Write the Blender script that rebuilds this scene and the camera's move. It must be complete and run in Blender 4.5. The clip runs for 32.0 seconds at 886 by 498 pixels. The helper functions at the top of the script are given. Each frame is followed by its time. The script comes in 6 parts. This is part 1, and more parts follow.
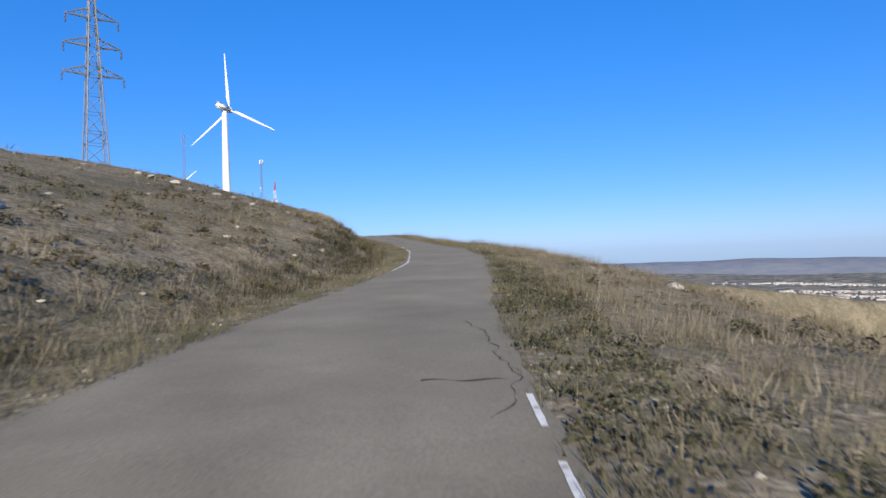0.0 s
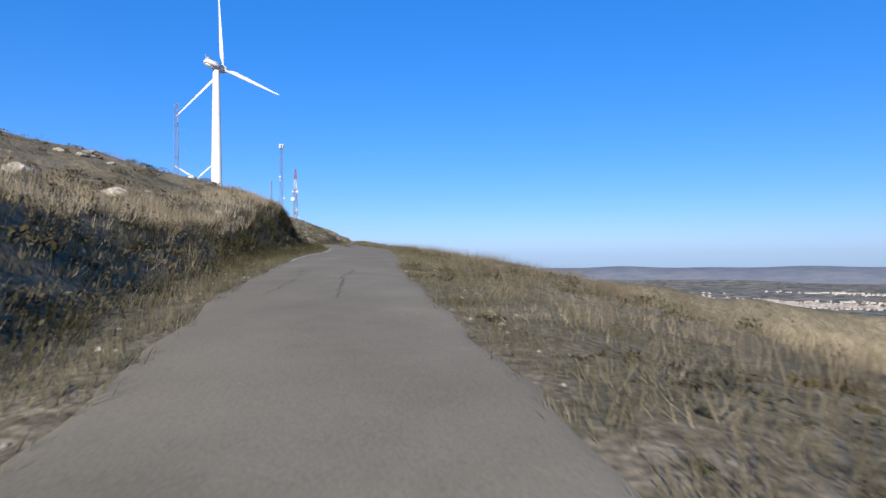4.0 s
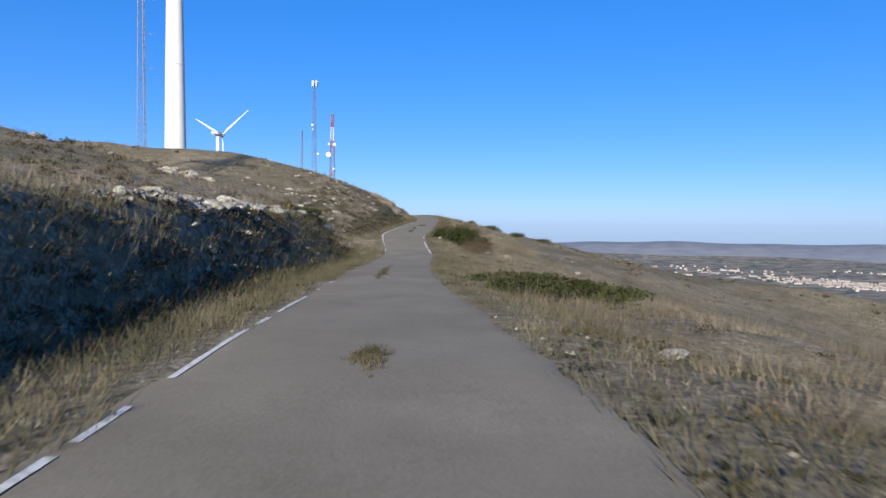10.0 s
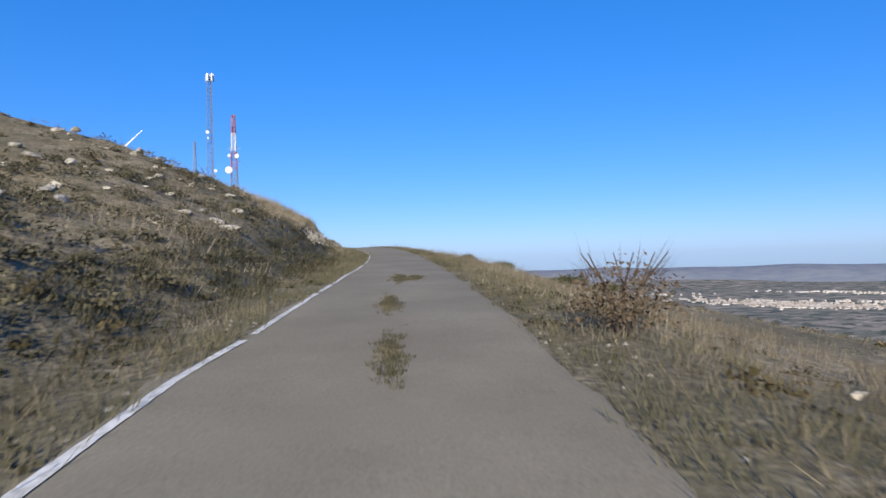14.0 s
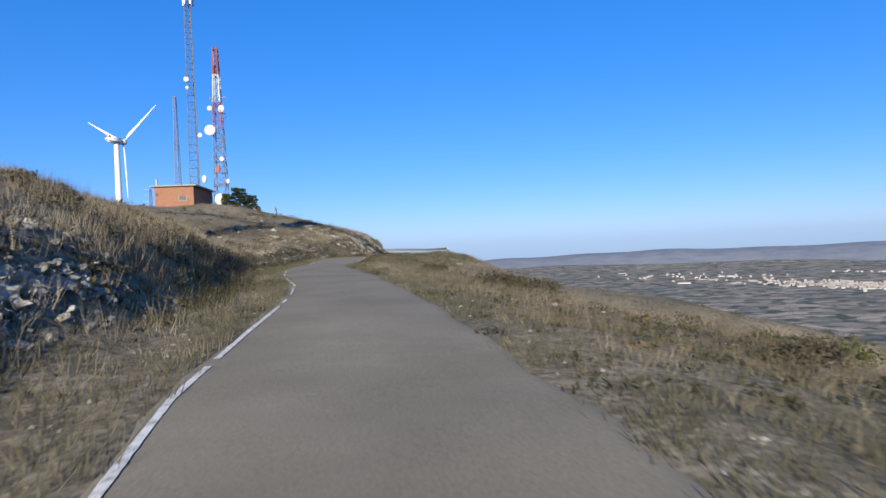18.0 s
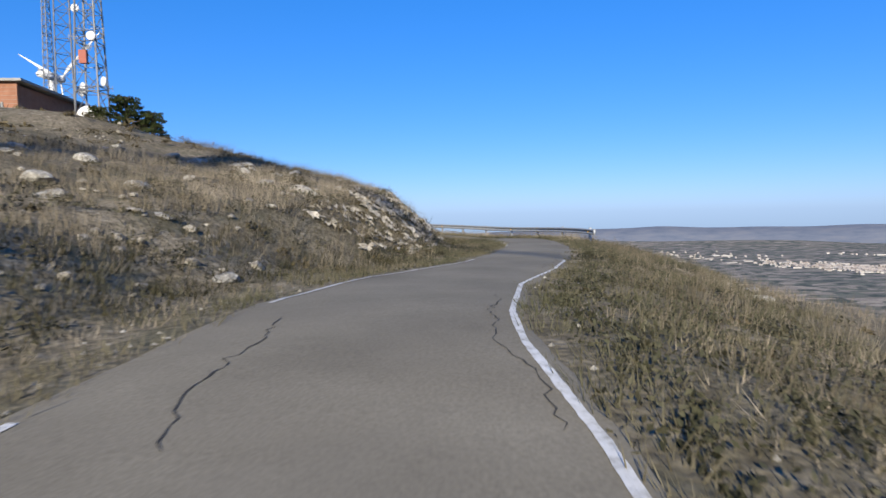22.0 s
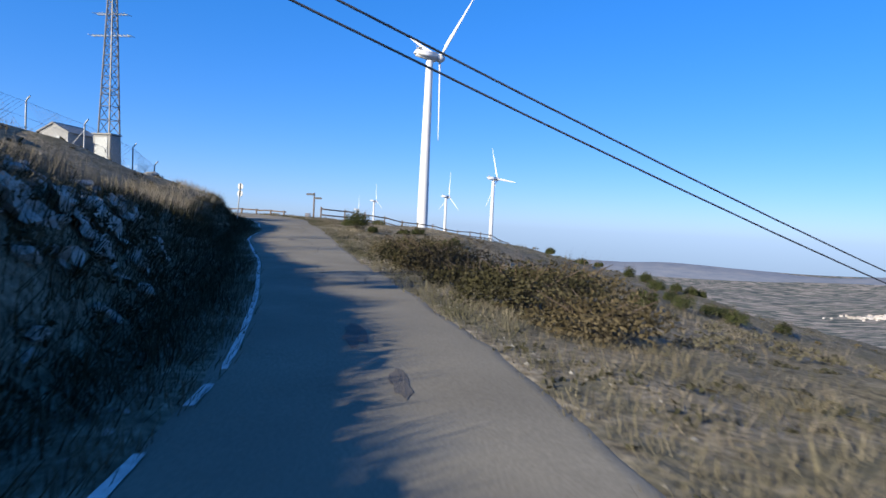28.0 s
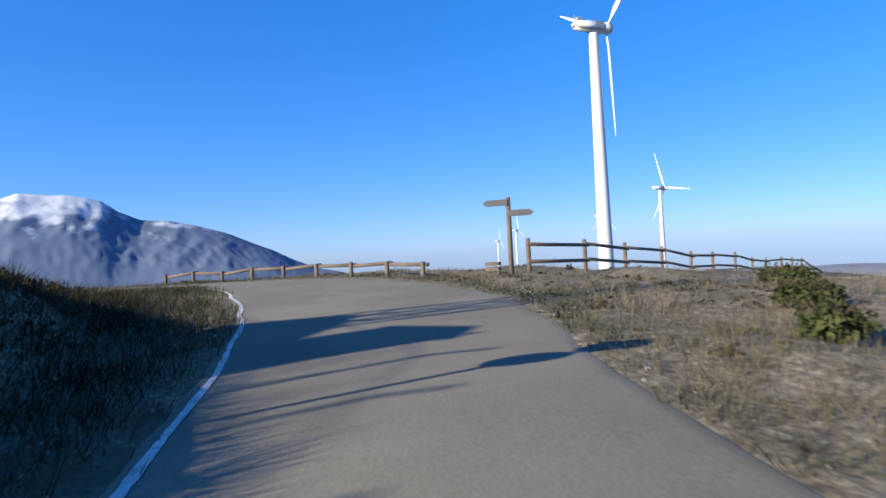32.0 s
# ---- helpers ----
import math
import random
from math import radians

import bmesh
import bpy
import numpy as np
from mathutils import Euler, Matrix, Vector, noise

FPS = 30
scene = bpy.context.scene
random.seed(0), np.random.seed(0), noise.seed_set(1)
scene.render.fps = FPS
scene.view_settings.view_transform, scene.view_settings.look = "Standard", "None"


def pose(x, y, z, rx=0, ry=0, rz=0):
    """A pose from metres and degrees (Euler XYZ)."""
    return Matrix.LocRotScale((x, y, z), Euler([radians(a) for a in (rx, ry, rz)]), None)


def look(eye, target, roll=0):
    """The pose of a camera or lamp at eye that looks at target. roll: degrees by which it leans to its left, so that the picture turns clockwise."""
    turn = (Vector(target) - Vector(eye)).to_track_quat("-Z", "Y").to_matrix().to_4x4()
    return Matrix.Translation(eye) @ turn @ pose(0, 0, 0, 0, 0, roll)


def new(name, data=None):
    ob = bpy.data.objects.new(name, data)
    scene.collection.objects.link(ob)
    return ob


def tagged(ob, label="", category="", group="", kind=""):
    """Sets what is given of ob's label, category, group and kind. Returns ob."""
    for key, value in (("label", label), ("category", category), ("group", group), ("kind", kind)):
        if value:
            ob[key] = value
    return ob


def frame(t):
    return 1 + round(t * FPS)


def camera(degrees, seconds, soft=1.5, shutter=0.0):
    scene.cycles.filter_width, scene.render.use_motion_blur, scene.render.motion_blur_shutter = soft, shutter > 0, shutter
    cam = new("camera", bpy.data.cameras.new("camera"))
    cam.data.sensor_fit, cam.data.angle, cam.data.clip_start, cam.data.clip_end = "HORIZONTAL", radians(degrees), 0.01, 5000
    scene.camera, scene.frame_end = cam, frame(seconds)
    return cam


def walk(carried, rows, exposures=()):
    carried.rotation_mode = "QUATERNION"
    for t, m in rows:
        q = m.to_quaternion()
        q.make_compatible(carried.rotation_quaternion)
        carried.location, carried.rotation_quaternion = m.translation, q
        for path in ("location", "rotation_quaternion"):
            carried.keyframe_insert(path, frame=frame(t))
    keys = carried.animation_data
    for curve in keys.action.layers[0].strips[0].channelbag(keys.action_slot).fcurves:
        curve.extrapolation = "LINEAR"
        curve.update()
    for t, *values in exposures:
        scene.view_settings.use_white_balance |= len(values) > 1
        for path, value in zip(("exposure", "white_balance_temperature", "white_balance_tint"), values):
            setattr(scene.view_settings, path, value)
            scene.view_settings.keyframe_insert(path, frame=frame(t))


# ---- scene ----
# camera: seconds, x, y, z, yaw, pitch, roll
ROWS = [
    (0.0, 0.00, 0.00, 0.00, -0.02, 0.47, 1.81),
    (0.5, 0.02, 5.75, 0.21, -3.76, 0.34, 1.49),
    (1.0, 0.23, 11.52, 0.39, -6.51, 0.35, 0.55),
    (1.5, 0.29, 17.20, 0.61, -6.47, 0.55, 0.85),
    (2.0, 0.10, 22.75, 0.94, -4.28, 1.13, -0.78),
    (2.5, -0.42, 28.23, 1.24, -1.56, 0.86, -2.33),
    (3.0, -1.05, 33.75, 1.58, 1.28, 0.37, -0.77),
    (3.5, -1.83, 39.27, 1.89, 2.37, 0.21, -0.12),
    (4.0, -2.75, 44.80, 2.21, 3.67, 0.39, 0.37),
    (4.5, -3.81, 50.31, 2.56, 7.44, 0.94, 1.26),
    (5.0, -4.96, 55.82, 2.96, 5.99, 2.26, 0.47),
    (5.5, -6.11, 61.34, 3.27, 5.36, 1.16, -0.38),
    (6.0, -7.27, 66.84, 3.45, 6.09, 0.22, 1.56),
    (6.5, -8.55, 72.29, 3.56, 6.45, -0.08, -0.03),
    (7.0, -9.95, 77.68, 3.71, 7.66, 0.17, -0.10),
    (7.5, -11.61, 82.97, 4.00, 10.06, -0.65, -0.13),
    (8.0, -13.39, 88.20, 4.14, 11.71, -1.84, 1.19),
    (8.5, -15.17, 93.40, 4.24, 11.40, -1.53, 1.34),
    (9.0, -16.83, 98.63, 4.33, 10.69, -1.33, 1.71),
    (9.5, -18.30, 103.94, 4.37, 9.13, -1.33, 0.26),
    (10.0, -19.59, 109.36, 4.32, 7.75, -2.35, -0.64),
    (10.5, -20.87, 114.89, 4.25, 7.60, -2.78, 0.14),
    (11.0, -22.14, 120.50, 4.12, 7.77, -3.03, 0.20),
    (11.5, -23.40, 126.14, 3.98, 7.81, -3.00, -0.14),
    (12.0, -24.46, 131.79, 3.90, 7.71, -2.61, -0.75),
    (12.5, -25.18, 137.40, 3.76, 7.75, -2.39, 0.27),
    (13.0, -25.96, 142.92, 3.69, 7.82, -0.72, -0.20),
    (13.5, -27.26, 148.45, 4.06, 6.47, -0.21, 0.04),
    (14.0, -28.47, 154.09, 4.63, 1.66, 0.69, 1.32),
    (14.5, -29.29, 159.83, 4.93, -2.29, 0.98, 1.59),
    (15.0, -29.90, 165.64, 5.28, -0.58, 0.20, 0.66),
    (15.5, -30.51, 171.48, 5.47, -0.15, -0.70, 0.46),
    (16.0, -31.14, 177.31, 5.64, 0.20, -1.30, 0.79),
    (16.5, -31.82, 183.08, 5.80, -0.29, -1.60, 2.01),
    (17.0, -32.62, 188.76, 5.99, 1.53, -0.81, 1.92),
    (17.5, -33.70, 194.28, 6.33, 3.88, -0.06, 1.59),
    (18.0, -35.07, 199.66, 6.69, 6.57, -0.58, 2.43),
    (18.5, -36.69, 204.94, 6.84, 8.63, -0.90, 1.70),
    (19.0, -38.36, 210.25, 6.85, 9.48, -2.02, -0.48),
    (19.5, -40.18, 215.51, 6.94, 10.33, -2.88, -0.14),
    (20.0, -41.96, 220.74, 6.97, 11.34, -3.21, 1.33),
    (20.5, -43.58, 225.89, 6.98, 12.22, -3.51, 2.49),
    (21.0, -44.95, 230.95, 6.98, 11.92, -3.35, 3.17),
    (21.5, -45.96, 235.94, 6.99, 10.01, -2.78, 0.84),
    (22.0, -46.54, 240.87, 6.89, 5.80, -3.18, 0.98),
    (22.5, -46.57, 245.84, 6.73, 0.58, -3.06, 0.62),
    (23.0, -46.24, 250.93, 6.59, -6.17, -2.47, -0.56),
    (23.5, -45.78, 256.13, 6.52, -10.52, -2.06, -1.56),
    (24.0, -45.43, 261.46, 6.47, -10.47, -1.96, -2.48),
    (24.5, -45.51, 266.85, 6.40, -6.42, -1.36, -2.52),
    (25.0, -45.96, 272.30, 6.43, -2.71, -1.67, -2.72),
    (25.5, -47.45, 277.78, 6.47, 3.64, -2.35, -3.18),
    (26.0, -49.82, 283.09, 6.53, 11.52, -3.02, -3.62),
    (26.5, -52.93, 288.02, 6.59, 19.85, -3.31, -3.78),
    (27.0, -56.06, 292.83, 6.64, 28.72, -3.19, -3.69),
    (27.5, -59.76, 297.36, 6.65, 36.22, -2.90, -2.20),
    (28.0, -63.90, 301.48, 6.61, 43.91, -2.28, -2.75),
    (28.5, -68.37, 305.02, 6.60, 48.41, -2.14, -1.45),
    (29.0, -72.81, 308.02, 6.60, 51.70, -2.05, -0.01),
    (29.5, -77.01, 310.63, 6.66, 52.95, -1.70, 1.90),
    (30.0, -81.01, 313.04, 6.80, 53.29, -1.11, 3.76),
    (30.5, -84.92, 315.37, 6.78, 53.10, -0.72, 4.63),
    (31.0, -88.83, 317.66, 6.86, 53.12, 0.55, 3.78),
    (31.5, -92.72, 319.75, 7.05, 53.15, 0.50, 2.41),
    (32.0, -96.62, 321.82, 7.29, 56.62, 0.53, 3.13),
]
cam = camera(70.9, 32.0, soft=1.5, shutter=0.13)
walk(cam, [(t, pose(x, y, z, 90 + p, r, w)) for t, x, y, z, w, p, r in ROWS],
     exposures=[(0.0, 0.72), (24.5, 0.72), (27.0, 0.72), (28.0, 0.9), (30.0, 1.0), (32.0, 0.96)])

# daylight: a low autumn sun over the hill, clear blue sky
SUN_AZ, SUN_EL = 178.0, 21.5      # degrees left of +y, and above the horizon
world = bpy.data.worlds.new("sky")
scene.world = world
world.use_nodes = True
wn = world.node_tree.nodes
sky = wn.new("ShaderNodeTexSky")
sky.sky_type = 'NISHITA'
sky.sun_disc = False
sky.sun_elevation = radians(SUN_EL)
sky.sun_rotation = radians(-SUN_AZ)
sky.altitude = 1100
sky.air_density, sky.dust_density, sky.ozone_density = 1.0, 1.0, 3.0


def sky_tint(source, colour):
    node = wn.new("ShaderNodeMixRGB")
    node.blend_type = 'MULTIPLY'
    node.inputs[0].default_value = 1.0
    node.inputs[2].default_value = (*colour, 1)
    world.node_tree.links.new(source, node.inputs[1])
    return node.outputs[0]


haze = wn.new("ShaderNodeGamma")
haze.inputs["Gamma"].default_value = 0.6
world.node_tree.links.new(sky_tint(sky.outputs[0], (0.40, 0.55, 1.0)), haze.inputs["Color"])
rich = wn.new("ShaderNodeHueSaturation")
rich.inputs["Saturation"].default_value = 1.3
world.node_tree.links.new(sky_tint(haze.outputs[0], (1.62, 1.63, 1.70)), rich.inputs["Color"])
world.node_tree.links.new(rich.outputs[0], wn["Background"].inputs[0])
wn["Background"].inputs[1].default_value = 0.125
sun = new("sun", bpy.data.lights.new("sun", 'SUN'))
sun.data.energy, sun.data.angle, sun.data.color = 5.0, radians(0.53), (1.0, 0.91, 0.74)
sa, se = radians(SUN_AZ), radians(SUN_EL)
sun_dir = Vector((-math.sin(sa) * math.cos(se), math.cos(sa) * math.cos(se), math.sin(se)))
sun.matrix_world = look(sun_dir * 100, (0, 0, 0))

# ---- materials ----
def mat(name, colors, scale=1.0, rough=0.8, bump=0.0, bump_scale=None, metal=0.0, detail=6, coords="Object", vary=0.0, spec=0.4, big=None):
    """A node material: noise between two or three colours, a second larger noise, bump and per-object variation."""
    m = bpy.data.materials.new(name)
    m.use_nodes = True
    nt = m.node_tree
    n, l = nt.nodes, nt.links
    b = n["Principled BSDF"]
    b.inputs["Roughness"].default_value = rough
    b.inputs["Metallic"].default_value = metal
    b.inputs["Specular IOR Level"].default_value = spec
    tc = n.new("ShaderNodeTexCoord")
    no = n.new("ShaderNodeTexNoise")
    no.inputs["Scale"].default_value, no.inputs["Detail"].default_value = scale, detail
    no.inputs["Roughness"].default_value = 0.65
    l.new(tc.outputs[coords], no.inputs["Vector"])
    r = n.new("ShaderNodeValToRGB")
    el = r.color_ramp.elements
    el[0].color, el[1].color = (*colors[0], 1), (*colors[-1], 1)
    el[0].position, el[1].position = 0.3, 0.7
    if len(colors) == 3:
        e = el.new(0.5)
        e.color = (*colors[1], 1)
    l.new(no.outputs["Fac"], r.inputs[0])
    col = r.outputs[0]
    if big:
        n2 = n.new("ShaderNodeTexNoise")
        n2.inputs["Scale"].default_value, n2.inputs["Detail"].default_value = big[0], 3
        l.new(tc.outputs[coords], n2.inputs["Vector"])
        r2 = n.new("ShaderNodeValToRGB")
        r2.color_ramp.elements[0].position, r2.color_ramp.elements[1].position = 0.42, 0.6
        l.new(n2.outputs["Fac"], r2.inputs[0])
        mx = n.new("ShaderNodeMixRGB")
        mx.inputs[2].default_value = (*big[1], 1)
        mu = n.new("ShaderNodeMath")
        mu.operation = 'MULTIPLY'
        mu.inputs[1].default_value = big[2]
        l.new(r2.outputs[0], mu.inputs[0])
        l.new(mu.outputs[0], mx.inputs[0])
        l.new(col, mx.inputs[1])
        col = mx.outputs[0]
    if vary:
        oi = n.new("ShaderNodeObjectInfo")
        ge = n.new("ShaderNodeNewGeometry")
        ad = n.new("ShaderNodeMath")
        ad.inputs[0].default_value = 0
        l.new(oi.outputs["Random"], ad.inputs[0])
        l.new(ge.outputs["Random Per Island"], ad.inputs[1])
        ma = n.new("ShaderNodeMapRange")
        ma.inputs["From Max"].default_value = 2
        ma.inputs["To Min"].default_value, ma.inputs["To Max"].default_value = 1 - vary, 1 + vary
        l.new(ad.outputs[0], ma.inputs["Value"])
        hs = n.new("ShaderNodeHueSaturation")
        l.new(ma.outputs[0], hs.inputs["Value"])
        l.new(col, hs.inputs["Color"])
        col = hs.outputs[0]
    l.new(col, b.inputs["Base Color"])
    if bump:
        nb = n.new("ShaderNodeTexNoise")
        nb.inputs["Scale"].default_value, nb.inputs["Detail"].default_value = bump_scale or scale * 3, 4
        l.new(tc.outputs[coords], nb.inputs["Vector"])
        bp = n.new("ShaderNodeBump")
        bp.inputs["Strength"].default_value, bp.inputs["Distance"].default_value = bump, 0.05
        l.new(nb.outputs["Fac"], bp.inputs["Height"])
        l.new(bp.outputs[0], b.inputs["Normal"])
    return m


M_SOIL = mat("dry_hillside", [(0.081, 0.068, 0.046), (0.186, 0.156, 0.110), (0.285, 0.245, 0.180)], 4.5, 0.95, 0.6, 9.0, detail=9, big=(0.12, (0.099, 0.088, 0.059), 0.55), spec=0.05)


def fields(m):
    """Adds to the hillside material the patchwork of fields and groves of the low plain, greyed a little for haze."""
    n, l = m.node_tree.nodes, m.node_tree.links
    b = n["Principled BSDF"]
    old = b.inputs["Base Color"].links[0].from_socket
    tc = n.new("ShaderNodeTexCoord")
    mp = n.new("ShaderNodeMapping")
    mp.inputs["Scale"].default_value = (0.0042, 0.0075, 0.0)
    mp.inputs["Rotation"].default_value = (0, 0, 0.4)
    l.new(tc.outputs["Object"], mp.inputs["Vector"])
    vo = n.new("ShaderNodeTexVoronoi")
    vo.inputs["Scale"].default_value = 5.0
    l.new(mp.outputs[0], vo.inputs["Vector"])
    sep = n.new("ShaderNodeSeparateColor")
    l.new(vo.outputs["Color"], sep.inputs[0])
    r = n.new("ShaderNodeValToRGB")
    r.color_ramp.interpolation = 'CONSTANT'
    el = r.color_ramp.elements
    # crop and soil tones pulled towards grey-blue, a light haze in the colour
    el[0].color, el[1].color = (0.142, 0.140, 0.122, 1), (0.330, 0.285, 0.236, 1)
    el[1].position = 0.85
    for pos, c in ((0.22, (0.212, 0.190, 0.164)), (0.45, (0.265, 0.230, 0.194)), (0.65, (0.134, 0.142, 0.118))):
        e = el.new(pos)
        e.color = (*c, 1)
    l.new(sep.outputs[0], r.inputs[0])
    no = n.new("ShaderNodeTexNoise")
    no.inputs["Scale"].default_value, no.inputs["Detail"].default_value = 0.022, 10
    l.new(tc.outputs["Object"], no.inputs["Vector"])
    rr = n.new("ShaderNodeValToRGB")
    rr.color_ramp.elements[0].position, rr.color_ramp.elements[1].position = 0.53, 0.6
    l.new(no.outputs["Fac"], rr.inputs[0])
    mx = n.new("ShaderNodeMixRGB")
    # grove green lightened the same way, as seen through hazy air
    mx.inputs[2].default_value = (0.062, 0.076, 0.070, 1)
    l.new(rr.outputs[0], mx.inputs[0])
    l.new(r.outputs[0], mx.inputs[1])
    sx = n.new("ShaderNodeSeparateXYZ")
    l.new(tc.outputs["Object"], sx.inputs[0])
    mr = n.new("ShaderNodeMapRange")
    mr.inputs["From Min"].default_value, mr.inputs["From Max"].default_value = -60, -120
    l.new(sx.outputs["Z"], mr.inputs["Value"])
    m2 = n.new("ShaderNodeMixRGB")
    l.new(mr.outputs[0], m2.inputs[0])
    l.new(old, m2.inputs[1])
    l.new(mx.outputs[0], m2.inputs[2])
    l.new(m2.outputs[0], b.inputs["Base Color"])


fields(M_SOIL)
M_ASPHALT = mat("asphalt", [(0.166, 0.147, 0.111), (0.210, 0.188, 0.144)], 0.9, 0.95, 0.035, 140.0, detail=10, big=(0.25, (0.174, 0.154, 0.117), 0.7), spec=0.15)


def speckle(m, scale, low, high):
    """Multiplies the base colour by fine stone-sized noise and by long wheel-worn streaks."""
    n, l = m.node_tree.nodes, m.node_tree.links
    b = n["Principled BSDF"]
    col = b.inputs["Base Color"].links[0].from_socket
    tc = n.new("ShaderNodeTexCoord")
    for sc, det, lo, hi in ((scale, 3, low, high), (0.55, 5, 0.86, 1.14)):
        no = n.new("ShaderNodeTexNoise")
        no.inputs["Scale"].default_value, no.inputs["Detail"].default_value = sc, det
        l.new(tc.outputs["Object"], no.inputs["Vector"])
        mr = n.new("ShaderNodeMapRange")
        mr.inputs["From Min"].default_value, mr.inputs["From Max"].default_value = 0.3, 0.7
        mr.inputs["To Min"].default_value, mr.inputs["To Max"].default_value = lo, hi
        l.new(no.outputs["Fac"], mr.inputs["Value"])
        hs = n.new("ShaderNodeHueSaturation")
        l.new(mr.outputs[0], hs.inputs["Value"])
        l.new(col, hs.inputs["Color"])
        col = hs.outputs[0]
    l.new(col, b.inputs["Base Color"])


speckle(M_ASPHALT, 38.0, 0.84, 1.16)
speckle(M_SOIL, 14.0, 0.6, 1.4)


def mottle(m, scale, colour, low, high, amount):
    """Lays soft patches of another growth over the base colour."""
    n, l = m.node_tree.nodes, m.node_tree.links
    b = n["Principled BSDF"]
    col = b.inputs["Base Color"].links[0].from_socket
    tc = n.new("ShaderNodeTexCoord")
    no = n.new("ShaderNodeTexNoise")
    no.inputs["Scale"].default_value, no.inputs["Detail"].default_value = scale, 7
    no.inputs["Roughness"].default_value = 0.7
    l.new(tc.outputs["Object"], no.inputs["Vector"])
    mr = n.new("ShaderNodeMapRange")
    mr.inputs["From Min"].default_value, mr.inputs["From Max"].default_value = low, high
    mr.inputs["To Max"].default_value = amount
    l.new(no.outputs["Fac"], mr.inputs["Value"])
    mx = n.new("ShaderNodeMixRGB")
    mx.inputs[2].default_value = (*colour, 1)
    l.new(mr.outputs[0], mx.inputs[0])
    l.new(col, mx.inputs[1])
    l.new(mx.outputs[0], b.inputs["Base Color"])


mottle(M_SOIL, 0.7, (0.075, 0.074, 0.046), 0.5, 0.62, 0.6)
mottle(M_SOIL, 2.3, (0.05, 0.042, 0.028), 0.55, 0.68, 0.7)
mottle(M_ASPHALT, 0.35, (0.185, 0.165, 0.13), 0.5, 0.7, 0.6)
M_PAINT = mat("road_paint", [(0.234, 0.218, 0.179), (0.546, 0.538, 0.515), (0.640, 0.632, 0.616)], 9.0, 0.8, 0.2, 60.0, detail=8)
M_WHITE = mat("turbine_white", [(0.555, 0.562, 0.570), (0.615, 0.615, 0.615)], 0.3, 0.45)
M_GALV = mat("galvanised_steel", [(0.25, 0.265, 0.275), (0.36, 0.372, 0.382)], 3.0, 0.62, 0.1, 20.0, metal=0.35)
M_STEELRED = mat("mast_red", [(0.236, 0.051, 0.028), (0.281, 0.074, 0.045)], 2.0, 0.6)
M_STEELWHITE = mat("mast_white", [(0.446, 0.446, 0.432), (0.540, 0.540, 0.526)], 2.0, 0.55)
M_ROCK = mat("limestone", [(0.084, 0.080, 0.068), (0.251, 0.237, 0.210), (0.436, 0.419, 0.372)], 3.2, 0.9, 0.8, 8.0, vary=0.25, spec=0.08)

M_BRICK = mat("red_brick", [(0.210, 0.091, 0.052), (0.294, 0.140, 0.084)], 3.0, 0.85, 0.5, 30.0)
M_CONCRETE = mat("concrete", [(0.218, 0.214, 0.203), (0.286, 0.281, 0.266)], 2.0, 0.85, 0.3, 12.0)
M_RENDER = mat("white_render", [(0.268, 0.263, 0.254), (0.341, 0.336, 0.322)], 1.5, 0.85, 0.3, 10.0)
M_DARK = mat("dark_steel", [(0.05, 0.05, 0.055), (0.09, 0.09, 0.095)], 4.0, 0.6)
M_WOOD = mat("weathered_fence_wood", [(0.090, 0.068, 0.053), (0.165, 0.128, 0.098)], 5.0, 0.85, 0.5, 20.0, vary=0.2)
M_SIGNBACK = mat("sign_back_grey", [(0.360, 0.368, 0.376), (0.440, 0.448, 0.456)], 3.0, 0.5, metal=0.3)
M_REFLECT = mat("amber_reflector", [(0.560, 0.304, 0.024), (0.640, 0.360, 0.040)], 5.0, 0.35)
M_DISH = mat("dish_white", [(0.525, 0.525, 0.525), (0.600, 0.600, 0.600)], 1.0, 0.5)
M_CRACK = mat("tarred_crack", [(0.031, 0.028, 0.025), (0.053, 0.048, 0.042)], 9.0, 0.95)
M_PATCHY = mat("old_tar_patch", [(0.074, 0.065, 0.056), (0.105, 0.093, 0.081)], 3.0, 0.95, 0.4, 40.0)
M_STRAW = mat("dry_straw_grass", [(0.104, 0.089, 0.066), (0.200, 0.171, 0.130), (0.315, 0.274, 0.213)], 0.5, 0.9, vary=0.6, big=(0.16, (0.118, 0.099, 0.068), 0.75), spec=0.08)
M_VERGE = mat("verge_grass", [(0.040, 0.040, 0.024), (0.086, 0.078, 0.052), (0.158, 0.138, 0.097)], 0.7, 0.9, vary=0.45, big=(0.3, (0.054, 0.056, 0.033), 0.55), spec=0.08)
M_SCRUB = mat("grey_brown_scrub", [(0.034, 0.028, 0.014), (0.068, 0.055, 0.030), (0.124, 0.100, 0.060)], 0.8, 0.9, vary=0.5, spec=0.08)
M_CUSHION = mat("dark_cushion_scrub", [(0.030, 0.029, 0.019), (0.058, 0.054, 0.037), (0.098, 0.089, 0.062)], 1.2, 0.9, vary=0.5, spec=0.05)
# plants dark in themselves, darkened further to stand for the banks' deep shade
M_THICKET = mat("shade_dark_thicket", [(0.014, 0.014, 0.006), (0.030, 0.028, 0.014), (0.066, 0.057, 0.034)], 1.2, 0.85, vary=0.5, spec=0.08)
M_HERB = mat("grey_green_herbs", [(0.025, 0.026, 0.016), (0.046, 0.046, 0.029), (0.094, 0.086, 0.058)], 1.5, 0.8, vary=0.6, spec=0.05)
M_MAST = mat("weathered_mast_steel", [(0.12, 0.125, 0.135), (0.2, 0.205, 0.215)], 2.0, 0.55, metal=0.3)
